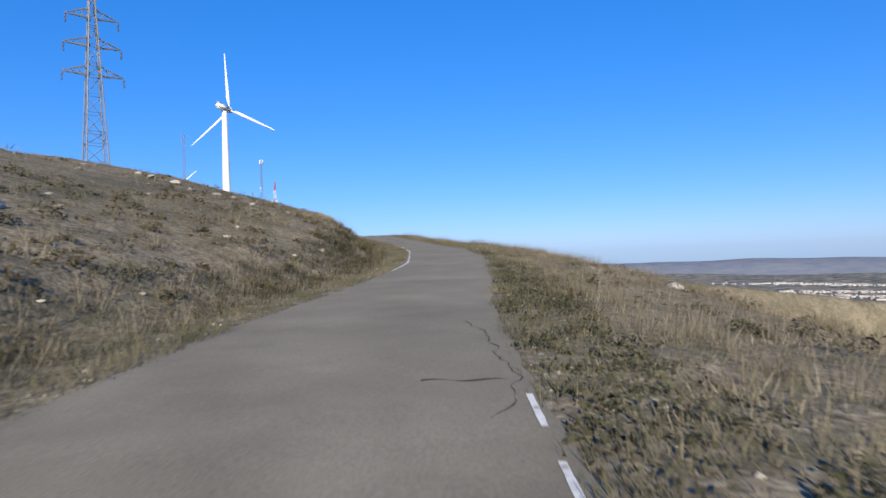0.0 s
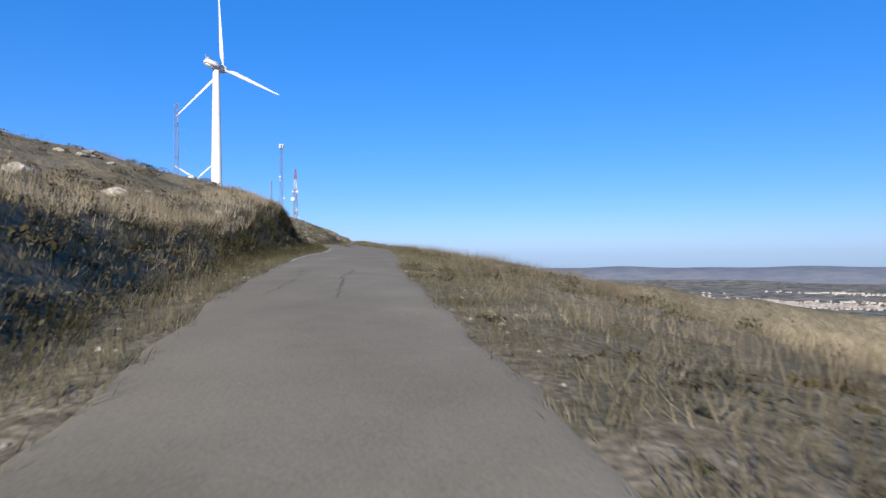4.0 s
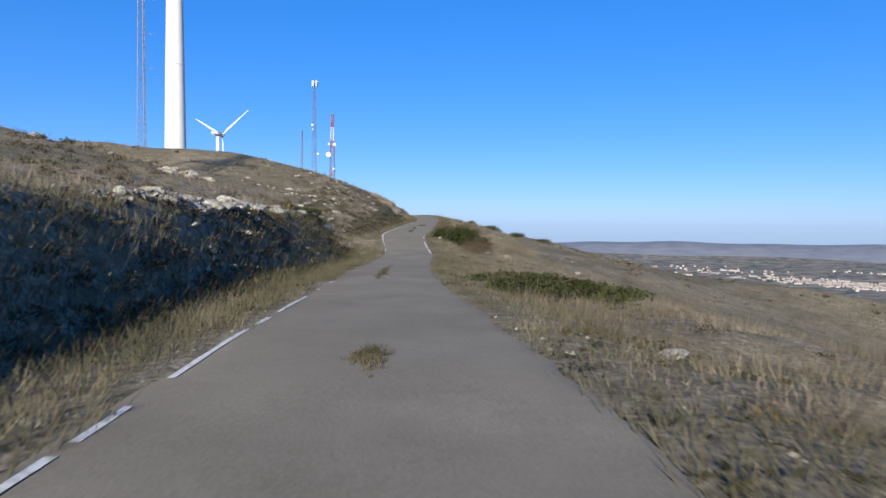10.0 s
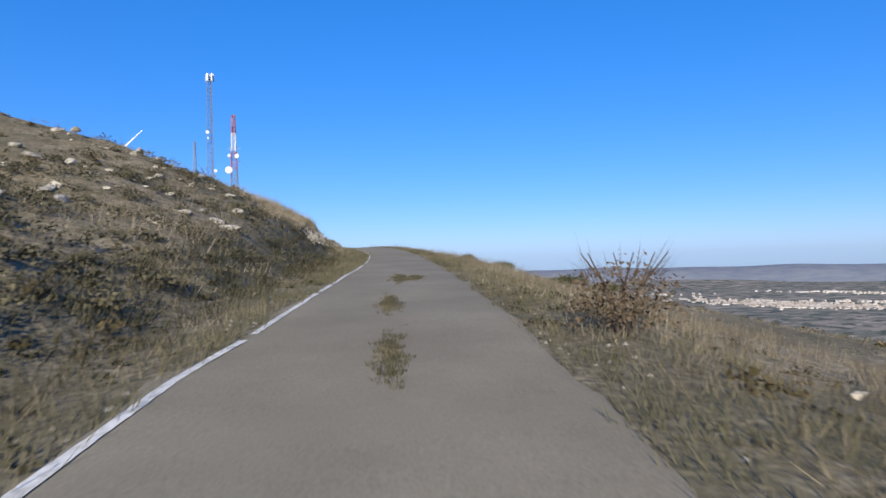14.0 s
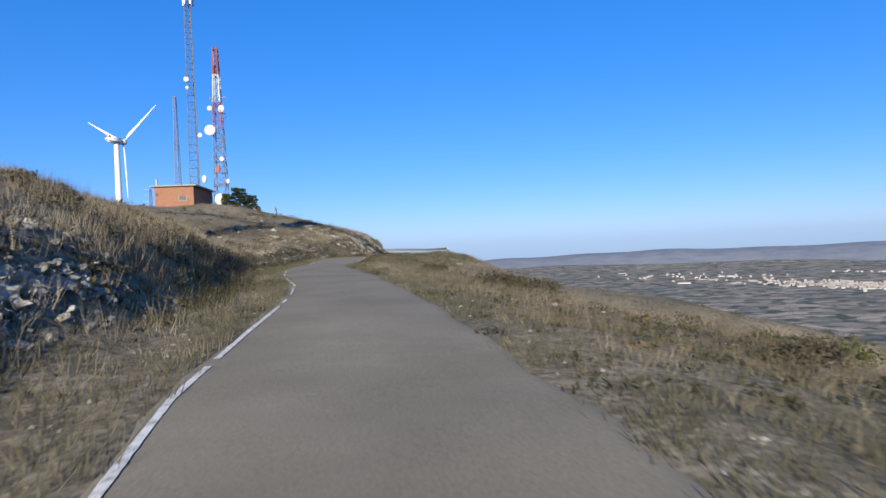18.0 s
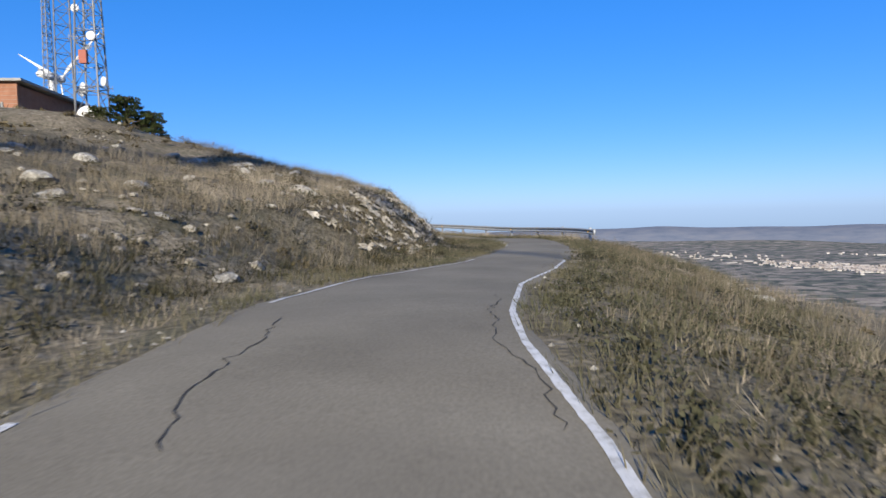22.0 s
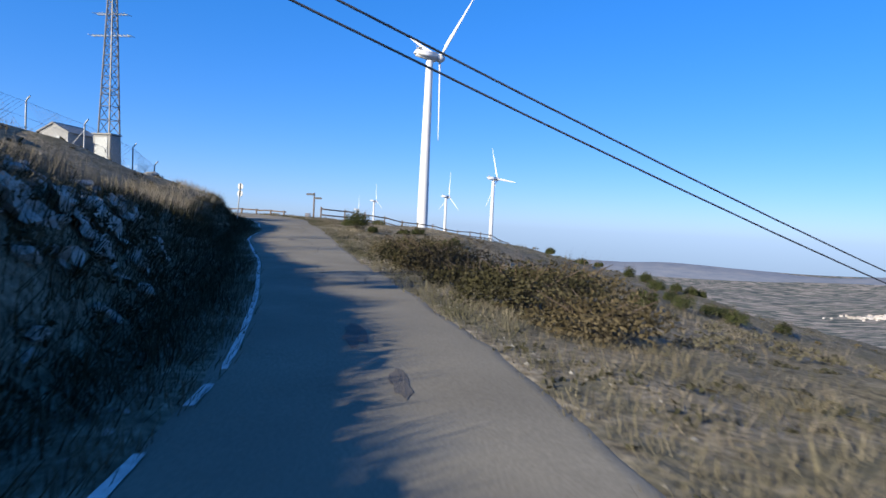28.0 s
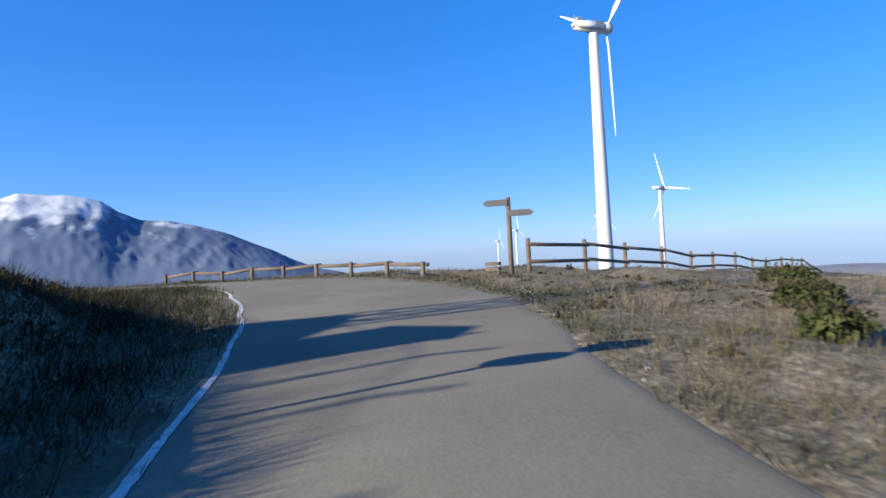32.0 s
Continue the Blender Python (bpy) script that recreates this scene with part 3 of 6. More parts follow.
def turbine(hub, yaw, turn, blade, hub_label):
    """A three-bladed wind turbine whose hub stands at the given place; turn: degrees of the rotor."""
    base = gz_at(hub[0], hub[1]) - 0.3
    h = hub[2] - base
    root = new("wind_turbine")
    root.matrix_world = pose(hub[0], hub[1], base, 0, 0, yaw)
    tagged(root, hub_label, "wind turbine", "wind turbines on the ridge")
    k = blade / 17
    bm = bmesh.new()
    rings = [(0, 1.25), (0.33, 1.1), (0.66, 0.92), (1, 0.72)]
    for (a, ra), (b, rb) in zip(rings, rings[1:]):
        tube(bm, (0, 0, a * (h - 0.9 * k)), (0, 0, b * (h - 0.9 * k)), ra * k, rb * k, 28, False)
    part("tower", bm, M_WHITE, root, smooth_shade=True)
    for z in (0.33, 0.66):
        bm = bmesh.new()
        tube(bm, (0, 0, z * h - 0.06), (0, 0, z * h + 0.06), (1.13 if z < 0.5 else 0.95) * k, None, 28)
        part("flange_ring", bm, M_WHITE, root, smooth_shade=True)
    bm = bmesh.new()
    v = box(bm, 0, 0.9 * k, h, 1.9 * k, 5.2 * k, 1.9 * k)
    for q in v:
        if q.co.y > 2 * k:
            q.co.z = h + (q.co.z - h) * 0.6 + 0.25 * k
            q.co.x *= 0.75
    bmesh.ops.bevel(bm, geom=bm.edges[:], offset=0.35 * k, segments=4, affect='EDGES')
    nac = part("nacelle", bm, M_WHITE, root, "white rounded nacelle housing", True)
    bm = bmesh.new()
    box(bm, 0, 2.4 * k, h + 1.15 * k, 0.9 * k, 0.7 * k, 0.5 * k)
    tube(bm, (0.3 * k, 2.9 * k, h + 0.9 * k), (0.3 * k, 2.9 * k, h + 2.0 * k), 0.05 * k)
    part("wind_vane", bm, M_GALV, nac)
    bm = bmesh.new()
    bmesh.ops.create_uvsphere(bm, u_segments=20, v_segments=12, radius=1.0 * k)
    bmesh.ops.transform(bm, matrix=Matrix.Translation((0, -2.3 * k, h)) @ Matrix.Diagonal((0.9, 1.15, 0.9, 1)), verts=bm.verts)
    rotor = part("rotor_hub", bm, M_WHITE, root, "white rotor hub with three blades", True)
    for q in range(3):
        bm = bmesh.new()
        prev = None
        for j in range(15):
            t = j / 14
            if t < 0.08:
                c, th = 0.42, 0.42
            else:
                c = (1.0 - 0.78 * ((t - 0.16) / 0.84) if t > 0.16 else 0.42 + 0.58 * (t - 0.08) / 0.08)
                th = 0.22 * c + 0.02
            tw = radians(18 * (1 - t) + 2)
            ring = []
            for e in range(10):
                a = e / 10 * math.tau
                px, py = c * (math.cos(a) * 0.5 + (0.18 if t > 0.08 else 0)), th * math.sin(a) * 0.5
                ring.append(bm.verts.new((k * (px * math.cos(tw) - py * math.sin(tw)), -2.3 * k + k * (px * math.sin(tw) + py * math.cos(tw)), blade * (0.03 + 0.97 * t))))
            if prev:
                for e in range(10):
                    bm.faces.new((prev[e], prev[(e + 1) % 10], ring[(e + 1) % 10], ring[e]))
            prev = ring
        bm.faces.new(prev)
        bmesh.ops.transform(bm, matrix=Matrix.Translation((0, 0, h)) @ Matrix.Rotation(radians(turn + 120 * q), 4, 'Y'), verts=bm.verts)
        part("blade", bm, M_WHITE, rotor, smooth_shade=True)
    bm = bmesh.new()
    box(bm, 0, -1.24 * k, 1.15, 0.8, 0.08, 1.9)
    part("tower_door", bm, M_GALV, root)
    return root


turbine((-61.9, 179.9, 44.2), 162, 4, 16.8, "tall white three-bladed wind turbine on the grassy hill")
turbine((-177.8, 412.1, 48.7), 162, 63, 21.0, "white three-bladed wind turbine behind a wooden fence")
for hx, hy, hz, turn, blade in ((-276.2, 559.1, 32.0, 22, 18.5), (-354.2, 604.8, 25.1, -2, 17), (-563.8, 716.3, 27.1, 8, 19), (-693.1, 796.1, 20.1, 0, 18)):
    turbine((hx, hy, hz), 160, turn, blade, "distant white wind turbine beyond the ridge")



# ---- masts, huts, fences and rails ----
def lattice(name, x, y, top, w0, w1, bands, label, legs=4, step=None, yaw=20):
    """A lattice mast: legs and bracing in bands of colour from the foot to the top. Returns its root and foot height."""
    z0 = gz_at(x, y) - 0.4
    h = top - z0
    root = new(name)
    root.matrix_world = pose(x, y, z0, 0, 0, yaw)
    tagged(root, label, "mast" if "pylon" not in name else "pylon")
    ang = [math.tau * (k + 0.5) / legs for k in range(legs)]

    def corner(k, t):
        w = (w0 + (w1 - w0) * t) * 0.7071
        return Vector((w * math.cos(ang[k % legs]), w * math.sin(ang[k % legs]), h * t))

    nb = len(bands)
    for k in range(legs):
        for q, m in enumerate(bands):
            bm = bmesh.new()
            tube(bm, corner(k, q / nb), corner(k, (q + 1) / nb), 0.022 * w0 + 0.03, None, 6)
            part("leg", bm, m, root)
    for q, m in enumerate(bands):
        bm = bmesh.new()
        t = q / nb
        while t < (q + 1) / nb - 1e-4:
            w = w0 + (w1 - w0) * t
            dt = min((step or w * 1.05) / h, (q + 1) / nb - t)
            if dt < 0.2 * w / h:
                break
            for k in range(legs):
                a, b = (k, k + 1) if int(t * 977) % 2 else (k + 1, k)
                tube(bm, corner(a, t), corner(b, t + dt), 0.012 * w0 + 0.014, None, 4, False)
                tube(bm, corner(k, t + dt), corner(k + 1, t + dt), 0.010 * w0 + 0.012, None, 4, False)
            t += dt
        part("bracing", bm, m, root)["kind"] = "stuff"
    return root, z0, h


def dish(root, local, r, facing, size_depth=0.3):
    """A drum antenna on a mast: a short drum with a domed face."""
    bm = bmesh.new()
    bmesh.ops.create_uvsphere(bm, u_segments=20, v_segments=10, radius=r)
    bmesh.ops.transform(bm, matrix=Matrix.Diagonal((1, size_depth, 1, 1)), verts=bm.verts)
    tube(bm, (0, 0, 0), (0, r * 0.5, 0), r * 0.98, r * 0.55, 20)
    bmesh.ops.transform(bm, matrix=Matrix.Translation(local) @ Matrix.Rotation(radians(facing), 4, 'Z'), verts=bm.verts)
    part("dish_antenna", bm, M_DISH, root, "white drum antenna", True)


def rods(root, spots, length=0.9, m=None):
    for lx, ly, lz, along in spots:
        bm = bmesh.new()
        c, s = math.cos(along), math.sin(along)
        tube(bm, (lx, ly, lz), (lx + c * length, ly + s * length, lz), 0.03, None, 5)
        for k in range(3):
            f = 0.35 + 0.3 * k
            tube(bm, (lx + c * length * f, ly + s * length * f, lz - 0.22), (lx + c * length * f, ly + s * length * f, lz + 0.22), 0.018, None, 4)
        part("rod_antenna", bm, m or M_GALV, root)


rnd = random.Random(4)
R, W = M_STEELRED, M_STEELWHITE
mast, z0, h = lattice("radio_mast", -75.3, 282.3, 35.1, 1.7, 0.55, [M_MAST, M_MAST, M_MAST, R, W, R], "lattice radio mast crowded with dishes and antennas", yaw=10)
for lz, lx, r, fc in ((23.5 - z0, -0.9, 0.75, 10), (26.5 - z0, -0.8, 0.36, 30), (26.4 - z0, 0.7, 0.5, -25), (19.5 - z0, 0.5, 0.32, 0), (1.6, 0.2, 0.85, 20), (14.9 - z0 + 1.5, 1.2, 0.35, -40)):
    dish(mast, (lx, -0.9, lz), r, fc)
rods(mast, [(rnd.uniform(-0.6, 0.6), rnd.uniform(-0.6, 0.6), 2.5 + 13.5 * rnd.random() ** 0.8, rnd.uniform(0, 6.28)) for k in range(46)])
for lz, q in ((h * 0.9, 0), (h * 0.86, 1), (h * 0.93, 2), (h * 0.72, 3)):
    bm = bmesh.new()
    box(bm, 0.35 * math.cos(q * 2), 0.35 * math.sin(q * 2), lz, 0.22, 0.16, 1.8)
    part("panel_antenna", bm, R if q < 3 else M_DISH, mast)
bm = bmesh.new()
box(bm, -0.1, -0.8, 18.1 - z0, 0.5, 0.3, 0.9)
part("equipment_box", bm, R, mast, "red equipment box")

mast, z0, h = lattice("radio_mast", -83.8, 291.4, 46.5, 1.35, 0.75, [M_MAST] * 4, "tall slim galvanised lattice mast with white panels at its top", legs=3, yaw=35)
for k in range(5):
    bm = bmesh.new()
    a = k * 1.257
    box(bm, 0.75 * math.cos(a), 0.75 * math.sin(a), h - 0.6, 0.3, 0.22, 1.7)
    part("panel_antenna", bm, M_DISH, mast)
for lz, lx, r, fc in ((33.4 - z0, -0.8, 0.4, 0), (32.1 - z0, -0.7, 0.3, 20), (24.9 - z0, 0.8, 0.35, -20), (18.1 - z0, 1.1, 0.62, -70)):
    dish(mast, (lx, -0.7, lz), r, fc)
lattice("radio_mast", -89.9, 297.1, 32.8, 1.1, 0.35, [M_MAST] * 3, "thin grey lattice mast behind the others", legs=3, yaw=5)
mast, z0, h = lattice("measuring_mast", -86.8, 211.1, 44.0, 1.25, 0.8, [M_MAST] * 4, "slim lattice measuring mast beside the turbine", legs=3)
rods(mast, [(0, 0, h - 1 - 6 * k, 0.4) for k in range(3)], 2.2)

# mast with yagi antennas above the cutting
mast, z0, h = lattice("radio_mast", -105.85, 314.9, 19.8, 1.0, 0.34, [M_MAST] * 2, "grey lattice mast with comb antennas inside a wire fence", yaw=28)
for k, (zz, ln) in enumerate(((h - 0.2, 1.2), (h - 1.3, 1.0), (h - 2.6, 1.3))):
    for q in (-1, 1):
        bm = bmesh.new()
        tube(bm, (0, 0, zz), (q * ln, 0.2 * q, zz), 0.03, None, 5)
        for e in range(4):
            f = 0.35 + e * 0.21
            tube(bm, (q * ln * f, 0.2 * q * f - 0.3, zz), (q * ln * f, 0.2 * q * f + 0.3, zz), 0.02, None, 4)
        part("comb_antenna", bm, M_STEELWHITE, mast)

# power pylon on the first rise
mast, z0, h = lattice("power_pylon", -54.7, 98.9, 42.9, 3.75, 0.77, [M_MAST] * 3, "grey lattice power pylon with three pairs of arms", step=3.0, yaw=40)
for k, (f, ln) in enumerate(((0.61, 4.4), (0.75, 4.1), (0.89, 3.75))):
    for q in (-1, 1):
        bm = bmesh.new()
        w = 3.75 + (0.77 - 3.75) * f
        for e in (-1, 1):
            tube(bm, (q * w * 0.3, e * w * 0.3, h * f), (q * ln, 0, h * f + 0.2), 0.09, None, 5)
            tube(bm, (q * w * 0.3, e * w * 0.3, h * f + 1.6), (q * ln, 0, h * f + 0.25), 0.07, None, 5)
            for j in range(4):
                g = j / 4
                tube(bm, (q * (w * 0.3 + (ln - w * 0.3) * g), e * w * 0.3 * (1 - g), h * f), (q * (w * 0.3 + (ln - w * 0.3) * (g + 0.15)), e * w * 0.3 * (1 - g), h * f + 1.5 * (1 - g)), 0.05, None, 4)
        arm = part("cross_arm", bm, M_MAST, mast)
        bm = bmesh.new()
        for e in range(7):
            tube(bm, (q * ln, 0, h * f - 0.2 * e), (q * ln, 0, h * f - 0.2 * e - 0.1), 0.14, None, 8)
        part("insulator", bm, M_DARK, arm)

# brick transmitter house with a sloping slab roof
def brick_house():
    x, y = -79.05, 276.7
    root = new("brick_hut")
    z = max(gz_at(-76.4, 277), gz_at(-81.5, 276)) - 0.05
    root.matrix_world = pose(x, y, z, 0, 0, 9.6)
    tagged(root, "flat-roofed red brick transmitter hut on the hilltop", "hut")
    L, D, H = 5.0, 7.6, 2.45
    for nm, cx, cy, sx, sy, hh in (("front_wall", 0, 0, L, 0.25, H + 0.1), ("back_wall", 0, D, L, 0.25, H - 0.2), ("side_wall", -L / 2 + 0.125, D / 2, 0.25, D - 0.26, H - 0.05), ("side_wall", L / 2 - 0.125, D / 2, 0.25, D - 0.26, H - 0.05)):
        bm = bmesh.new()
        box(bm, cx, cy, hh / 2 - 0.4, sx, sy, hh + 0.8)
        part(nm, bm, M_BRICK, root)
    bm = bmesh.new()
    v = box(bm, 0, D / 2, H + 0.12, L + 0.9, D + 0.9, 0.16)
    for q in v:
        q.co.z += 0.10 if q.co.y < 1 else -0.12
    part("roof_slab", bm, M_CONCRETE, root, "pale concrete roof slab")
    bm = bmesh.new()
    box(bm, 1.1, -0.14, 1.0, 0.9, 0.06, 0.55)
    win = part("window", bm, M_DARK, root, "small dark window")
    bm = bmesh.new()
    for q in (-1, 1):
        box(bm, 1.1 + q * 0.49, -0.15, 1.0, 0.08, 0.1, 0.7)
    box(bm, 1.1, -0.15, 0.68, 1.06, 0.12, 0.08)
    part("window_frame", bm, M_CONCRETE, win)
    bm = bmesh.new()
    tube(bm, (-2.2, -0.12, 1.6), (-2.2, -0.3, 1.6), 0.14, None, 12)
    part("wall_lamp", bm, M_DARK, root)
    bm = bmesh.new()
    tube(bm, (-2.6, 1, H), (-2.6, 1, H + 1.3), 0.16, None, 10)
    part("vent_pipe", bm, M_GALV, root)
    for k in range(9):
        bm = bmesh.new()
        box(bm, 0, -0.128, 0.25 * (k + 1), L, 0.02, 0.012)
        part("mortar_course", bm, M_CONCRETE, root)


brick_house()

# small gabled hut and cabinet by the yagi mast
def gabled_hut(x, y, yaw):
    z = gz_at(x, y) - 0.15
    root = new("small_hut")
    root.matrix_world = pose(x, y, z, 0, 0, yaw)
    tagged(root, "small white rendered hut with a gabled roof and rust stains", "hut")
    bm = bmesh.new()
    w, d, e, r = 0.95, 1.15, 1.45, 1.95
    pts = [(-w, -d, -0.3), (w, -d, -0.3), (w, -d, e), (0, -d, r), (-w, -d, e)]
    a = [bm.verts.new(p) for p in pts]
    b = [bm.verts.new((p[0], d, p[2])) for p in pts]
    bm.faces.new(a)
    bm.faces.new(b[::-1])
    for k in range(5):
        bm.faces.new((a[k], b[k], b[(k + 1) % 5], a[(k + 1) % 5]))
    bmesh.ops.recalc_face_normals(bm, faces=bm.faces[:])
    part("wall", bm, M_RENDER, root)
    for q in (-1, 1):
        bm = bmesh.new()
        m = Matrix.Translation((q * 0.5, 0, 1.74)) @ Matrix.Rotation(q * math.atan2(0.5, w), 4, 'Y')
        box(bm, 0, 0, 0, 1.22, 2 * d + 0.16, 0.07, m)
        part("roof_sheet", bm, M_CONCRETE, root)
    bm = bmesh.new()
    box(bm, 0.25, -d - 0.03, 0.95, 0.42, 0.06, 0.6)
    part("hatch_door", bm, M_GALV, root, "grey steel hatch")


def cabinet(x, y, yaw):
    z = gz_at(x, y) - 0.1
    root = new("equipment_cabinet")
    root.matrix_world = pose(x, y, z, 0, 0, yaw)
    tagged(root, "grey concrete equipment cabinet at the foot of the mast", "cabinet")
    bm = bmesh.new()
    box(bm, 0, 0, 0.95, 1.15, 0.9, 2.1)
    bmesh.ops.bevel(bm, geom=bm.edges[:], offset=0.03, segments=2, affect='EDGES')
    part("body", bm, M_CONCRETE, root)
    bm = bmesh.new()
    box(bm, 0, -0.46, 1.05, 0.8, 0.05, 1.6)
    door = part("door", bm, M_GALV, root, "grey louvred door")
    bm = bmesh.new()
    box(bm, 0.3, -0.5, 1.05, 0.05, 0.05, 0.16)
    part("handle", bm, M_DARK, door)
    bm = bmesh.new()
    box(bm, 0, 0, 2.06, 1.25, 1.0, 0.08)
    part("lid", bm, M_CONCRETE, root)


gabled_hut(-105.6, 312.6, 35)
cabinet(-104.0, 314.2, 35)


def wire_fence():
    root = new("wire_fence")
    tagged(root, "wire mesh fence with bent-top steel posts round the mast", "fence")
    pts = [(-100.2, 306.6), (-101.6, 309.6), (-102.6, 312.6), (-103.5, 315.5), (-105.6, 317.6), (-108.6, 316.4)]
    tops = []
    for x, y in pts:
        z = gz_at(x, y)
        bm = bmesh.new()
        tube(bm, (x, y, z - 0.2), (x, y, z + 1.75), 0.045, None, 6)
        tube(bm, (x, y, z + 1.75), (x + 0.22, y + 0.12, z + 2.0), 0.04, None, 6)
        part("post", bm, M_GALV, root)
        tops.append((x, y, z))
    for q in (2, 4):
        x, y, z = tops[q]
        bm = bmesh.new()
        tube(bm, (x - 0.7, y - 0.9, z - 0.1), (x, y, z + 1.4), 0.025, None, 6)
        part("brace", bm, M_GALV, root)
    for (a, b) in zip(tops, tops[1:]):
        bm = bmesh.new()
        n = 14
        for k in range(n + 1):
            f, g = k / n, max(0, min(1, k / n))
            for q in (-1, 1):
                f2 = f + q * 0.5
                if 0 <= f2 <= 1:
                    tube(bm, [a[i] + (b[i] - a[i]) * f + (0.05 if i == 2 else 0) for i in range(3)], [a[i] + (b[i] - a[i]) * f2 + (1.7 if i == 2 else 0) for i in range(3)], 0.007, None, 3, False)
        for hh in (0.1, 0.9, 1.7):
            tube(bm, (a[0], a[1], a[2] + hh), (b[0], b[1], b[2] + hh), 0.009, None, 3, False)
        part("wire_mesh", bm, M_GALV, root)["kind"] = "stuff"


wire_fence()


# utility pole and the two cables across the road
def utility_pole():
    x, y = -75.7, 303.2
    z = gz_at(x, y)
    root = new("utility_pole")
    root.matrix_world = pose(x, y, z - 0.3)
    tagged(root, "dark timber utility pole with grey boxes and cables", "pole")
    bm = bmesh.new()
    tube(bm, (0, 0, 0), (0, 0, 14.1 - z), 0.14, 0.10, 12)
    part("pole_shaft", bm, M_DARK, root, smooth_shade=True)
    for k, zz in enumerate((5.2, 6.6)):
        bm = bmesh.new()
        box(bm, -0.24, -0.05, zz, 0.18, 0.22, 0.75)
        part("junction_box", bm, M_CONCRETE, root)
    top = Vector((x, y, 12.4))
    end = Vector((-20.0, 505.0, -10.0))
    for q in (0, 1):
        c = bpy.data.curves.new("cable", 'CURVE')
        c.dimensions, c.bevel_depth, c.bevel_resolution = '3D', 0.028, 2
        sp = c.splines.new('POLY')
        sp.points.add(40)
        for k in range(41):
            f = k / 40
            p = top.lerp(end, f) + Vector((0, 0.1 * q, -0.45 * q - 8.0 * 4 * f * (1 - f)))
            sp.points[k].co = (*p, 1)
        c.materials.append(M_DARK)
        ob = new("overhead_cable", c)
        tagged(ob, "black overhead cable hanging across the road", "cable", "overhead cables")


utility_pole()


def guard_rail():
    root = new("guard_rail")
    tagged(root, "galvanised steel guard rail on posts along the bend", "guard rail")
    s0, s1 = 274.6, 315.0
    offs = table([(274, 3.1), (278.5, 2.8), (285, 2.75), (293, 3.1), (301, 3.5), (306, 3.3), (317, 3.3)])
    prof = [(-0.02, 0.155), (0.035, 0.14), (0.05, 0.1), (0.04, 0.06), (-0.02, 0.03), (-0.03, 0.0), (-0.02, -0.03), (0.04, -0.06), (0.05, -0.1), (0.035, -0.14), (-0.02, -0.155)]
    n = 10
    for a in range(n):
        ss = np.linspace(s0 + (s1 - s0) * a / n, s0 + (s1 - s0) * (a + 1) / n + 0.12, 9)
        bm = bmesh.new()
        grid = []
        for s in ss:
            d = offs(s)
            sc = 0.76 + 0.24 * min(1, max(0, (s - s0) / 16))
            x, y = at_road(s, d)
            nx, ny = np.interp(s, SS, NOR[:, 0]), np.interp(s, SS, NOR[:, 1])
            z = float(np.interp(s, SS, AX[:, 2]) - 0.45 * hump(s)) + 0.6
            grid.append([(bm.verts.new((x - nx * p, y - ny * p, z + q * sc)), bm.verts.new((x - nx * (p - 0.006), y - ny * (p - 0.006), z + q * sc))) for p, q in prof])
        for g, k in zip(grid, grid[1:]):
            for i in range(len(prof) - 1):
                bm.faces.new((g[i][0], k[i][0], k[i + 1][0], g[i + 1][0]))
                bm.faces.new((g[i + 1][1], k[i + 1][1], k[i][1], g[i][1]))
        part("rail_beam", bm, M_GALV, root, smooth_shade=True)
    for k in range(11):
        s = s0 + 1.0 + (s1 - s0 - 2.0) * k / 10
        x, y = at_road(s, offs(s) + 0.12)
        z = float(np.interp(s, SS, AX[:, 2]) - 0.45 * hump(s))
        nx, ny = float(np.interp(s, SS, NOR[:, 0])), float(np.interp(s, SS, NOR[:, 1]))
        a = math.atan2(ny, nx)
        bm = bmesh.new()
        box(bm, 0, 0, 0, 0.1, 0.12, 1.5, Matrix.Translation((float(x), float(y), z + 0.02)) @ Matrix.Rotation(a, 4, 'Z'))
        post = part("post", bm, M_GALV, root)
        if k % 3 == 0 or k == 10:
            bm = bmesh.new()
            box(bm, -0.17, 0, 0, 0.02, 0.1, 0.2, Matrix.Translation((float(x), float(y), z + 0.62)) @ Matrix.Rotation(a + 0.9, 4, 'Z'))
            part("reflector", bm, M_REFLECT, post, "amber reflector")
    for s in (s0, s1):
        x, y = at_road(s, offs(s) + 0.02)
        nx, ny = float(np.interp(s, SS, NOR[:, 0])), float(np.interp(s, SS, NOR[:, 1]))
        z = float(np.interp(s, SS, AX[:, 2]) - 0.45 * hump(s)) + 0.6
        bm = bmesh.new()
        tube(bm, (float(x), float(y), z - 0.13), (float(x), float(y), z + 0.13), 0.06, None, 14)
        part("end_terminal", bm, M_GALV, root, smooth_shade=True)


guard_rail()


def rail_fence(name, pts, rails, label, posth):
    root = new(name)
    tagged(root, label, "fence", "wooden fences at the viewpoint")
    placed = []
    for k, (x, y) in enumerate(pts):
        z = gz_at(x, y)
        bm = bmesh.new()
        tube(bm, (x, y, z - 0.4), (x, y, z + posth), 0.075, 0.07, 10)
        part("post", bm, M_WOOD, root, smooth_shade=True)
        placed.append(Vector((x, y, z)))
    for k, (a, b) in enumerate(zip(placed, placed[1:])):
        for hh in rails:
            bm = bmesh.new()
            u = (b - a).normalized()
            off = Vector((u.y, -u.x, 0)) * 0.08
            dz = 0.05 if k % 2 else 0.0
            tube(bm, a - u * 0.15 + off + Vector((0, 0, hh + dz)), b + u * 0.15 + off + Vector((0, 0, hh - dz)), 0.06, None, 10)
            part("rail", bm, M_WOOD, root, smooth_shade=True)


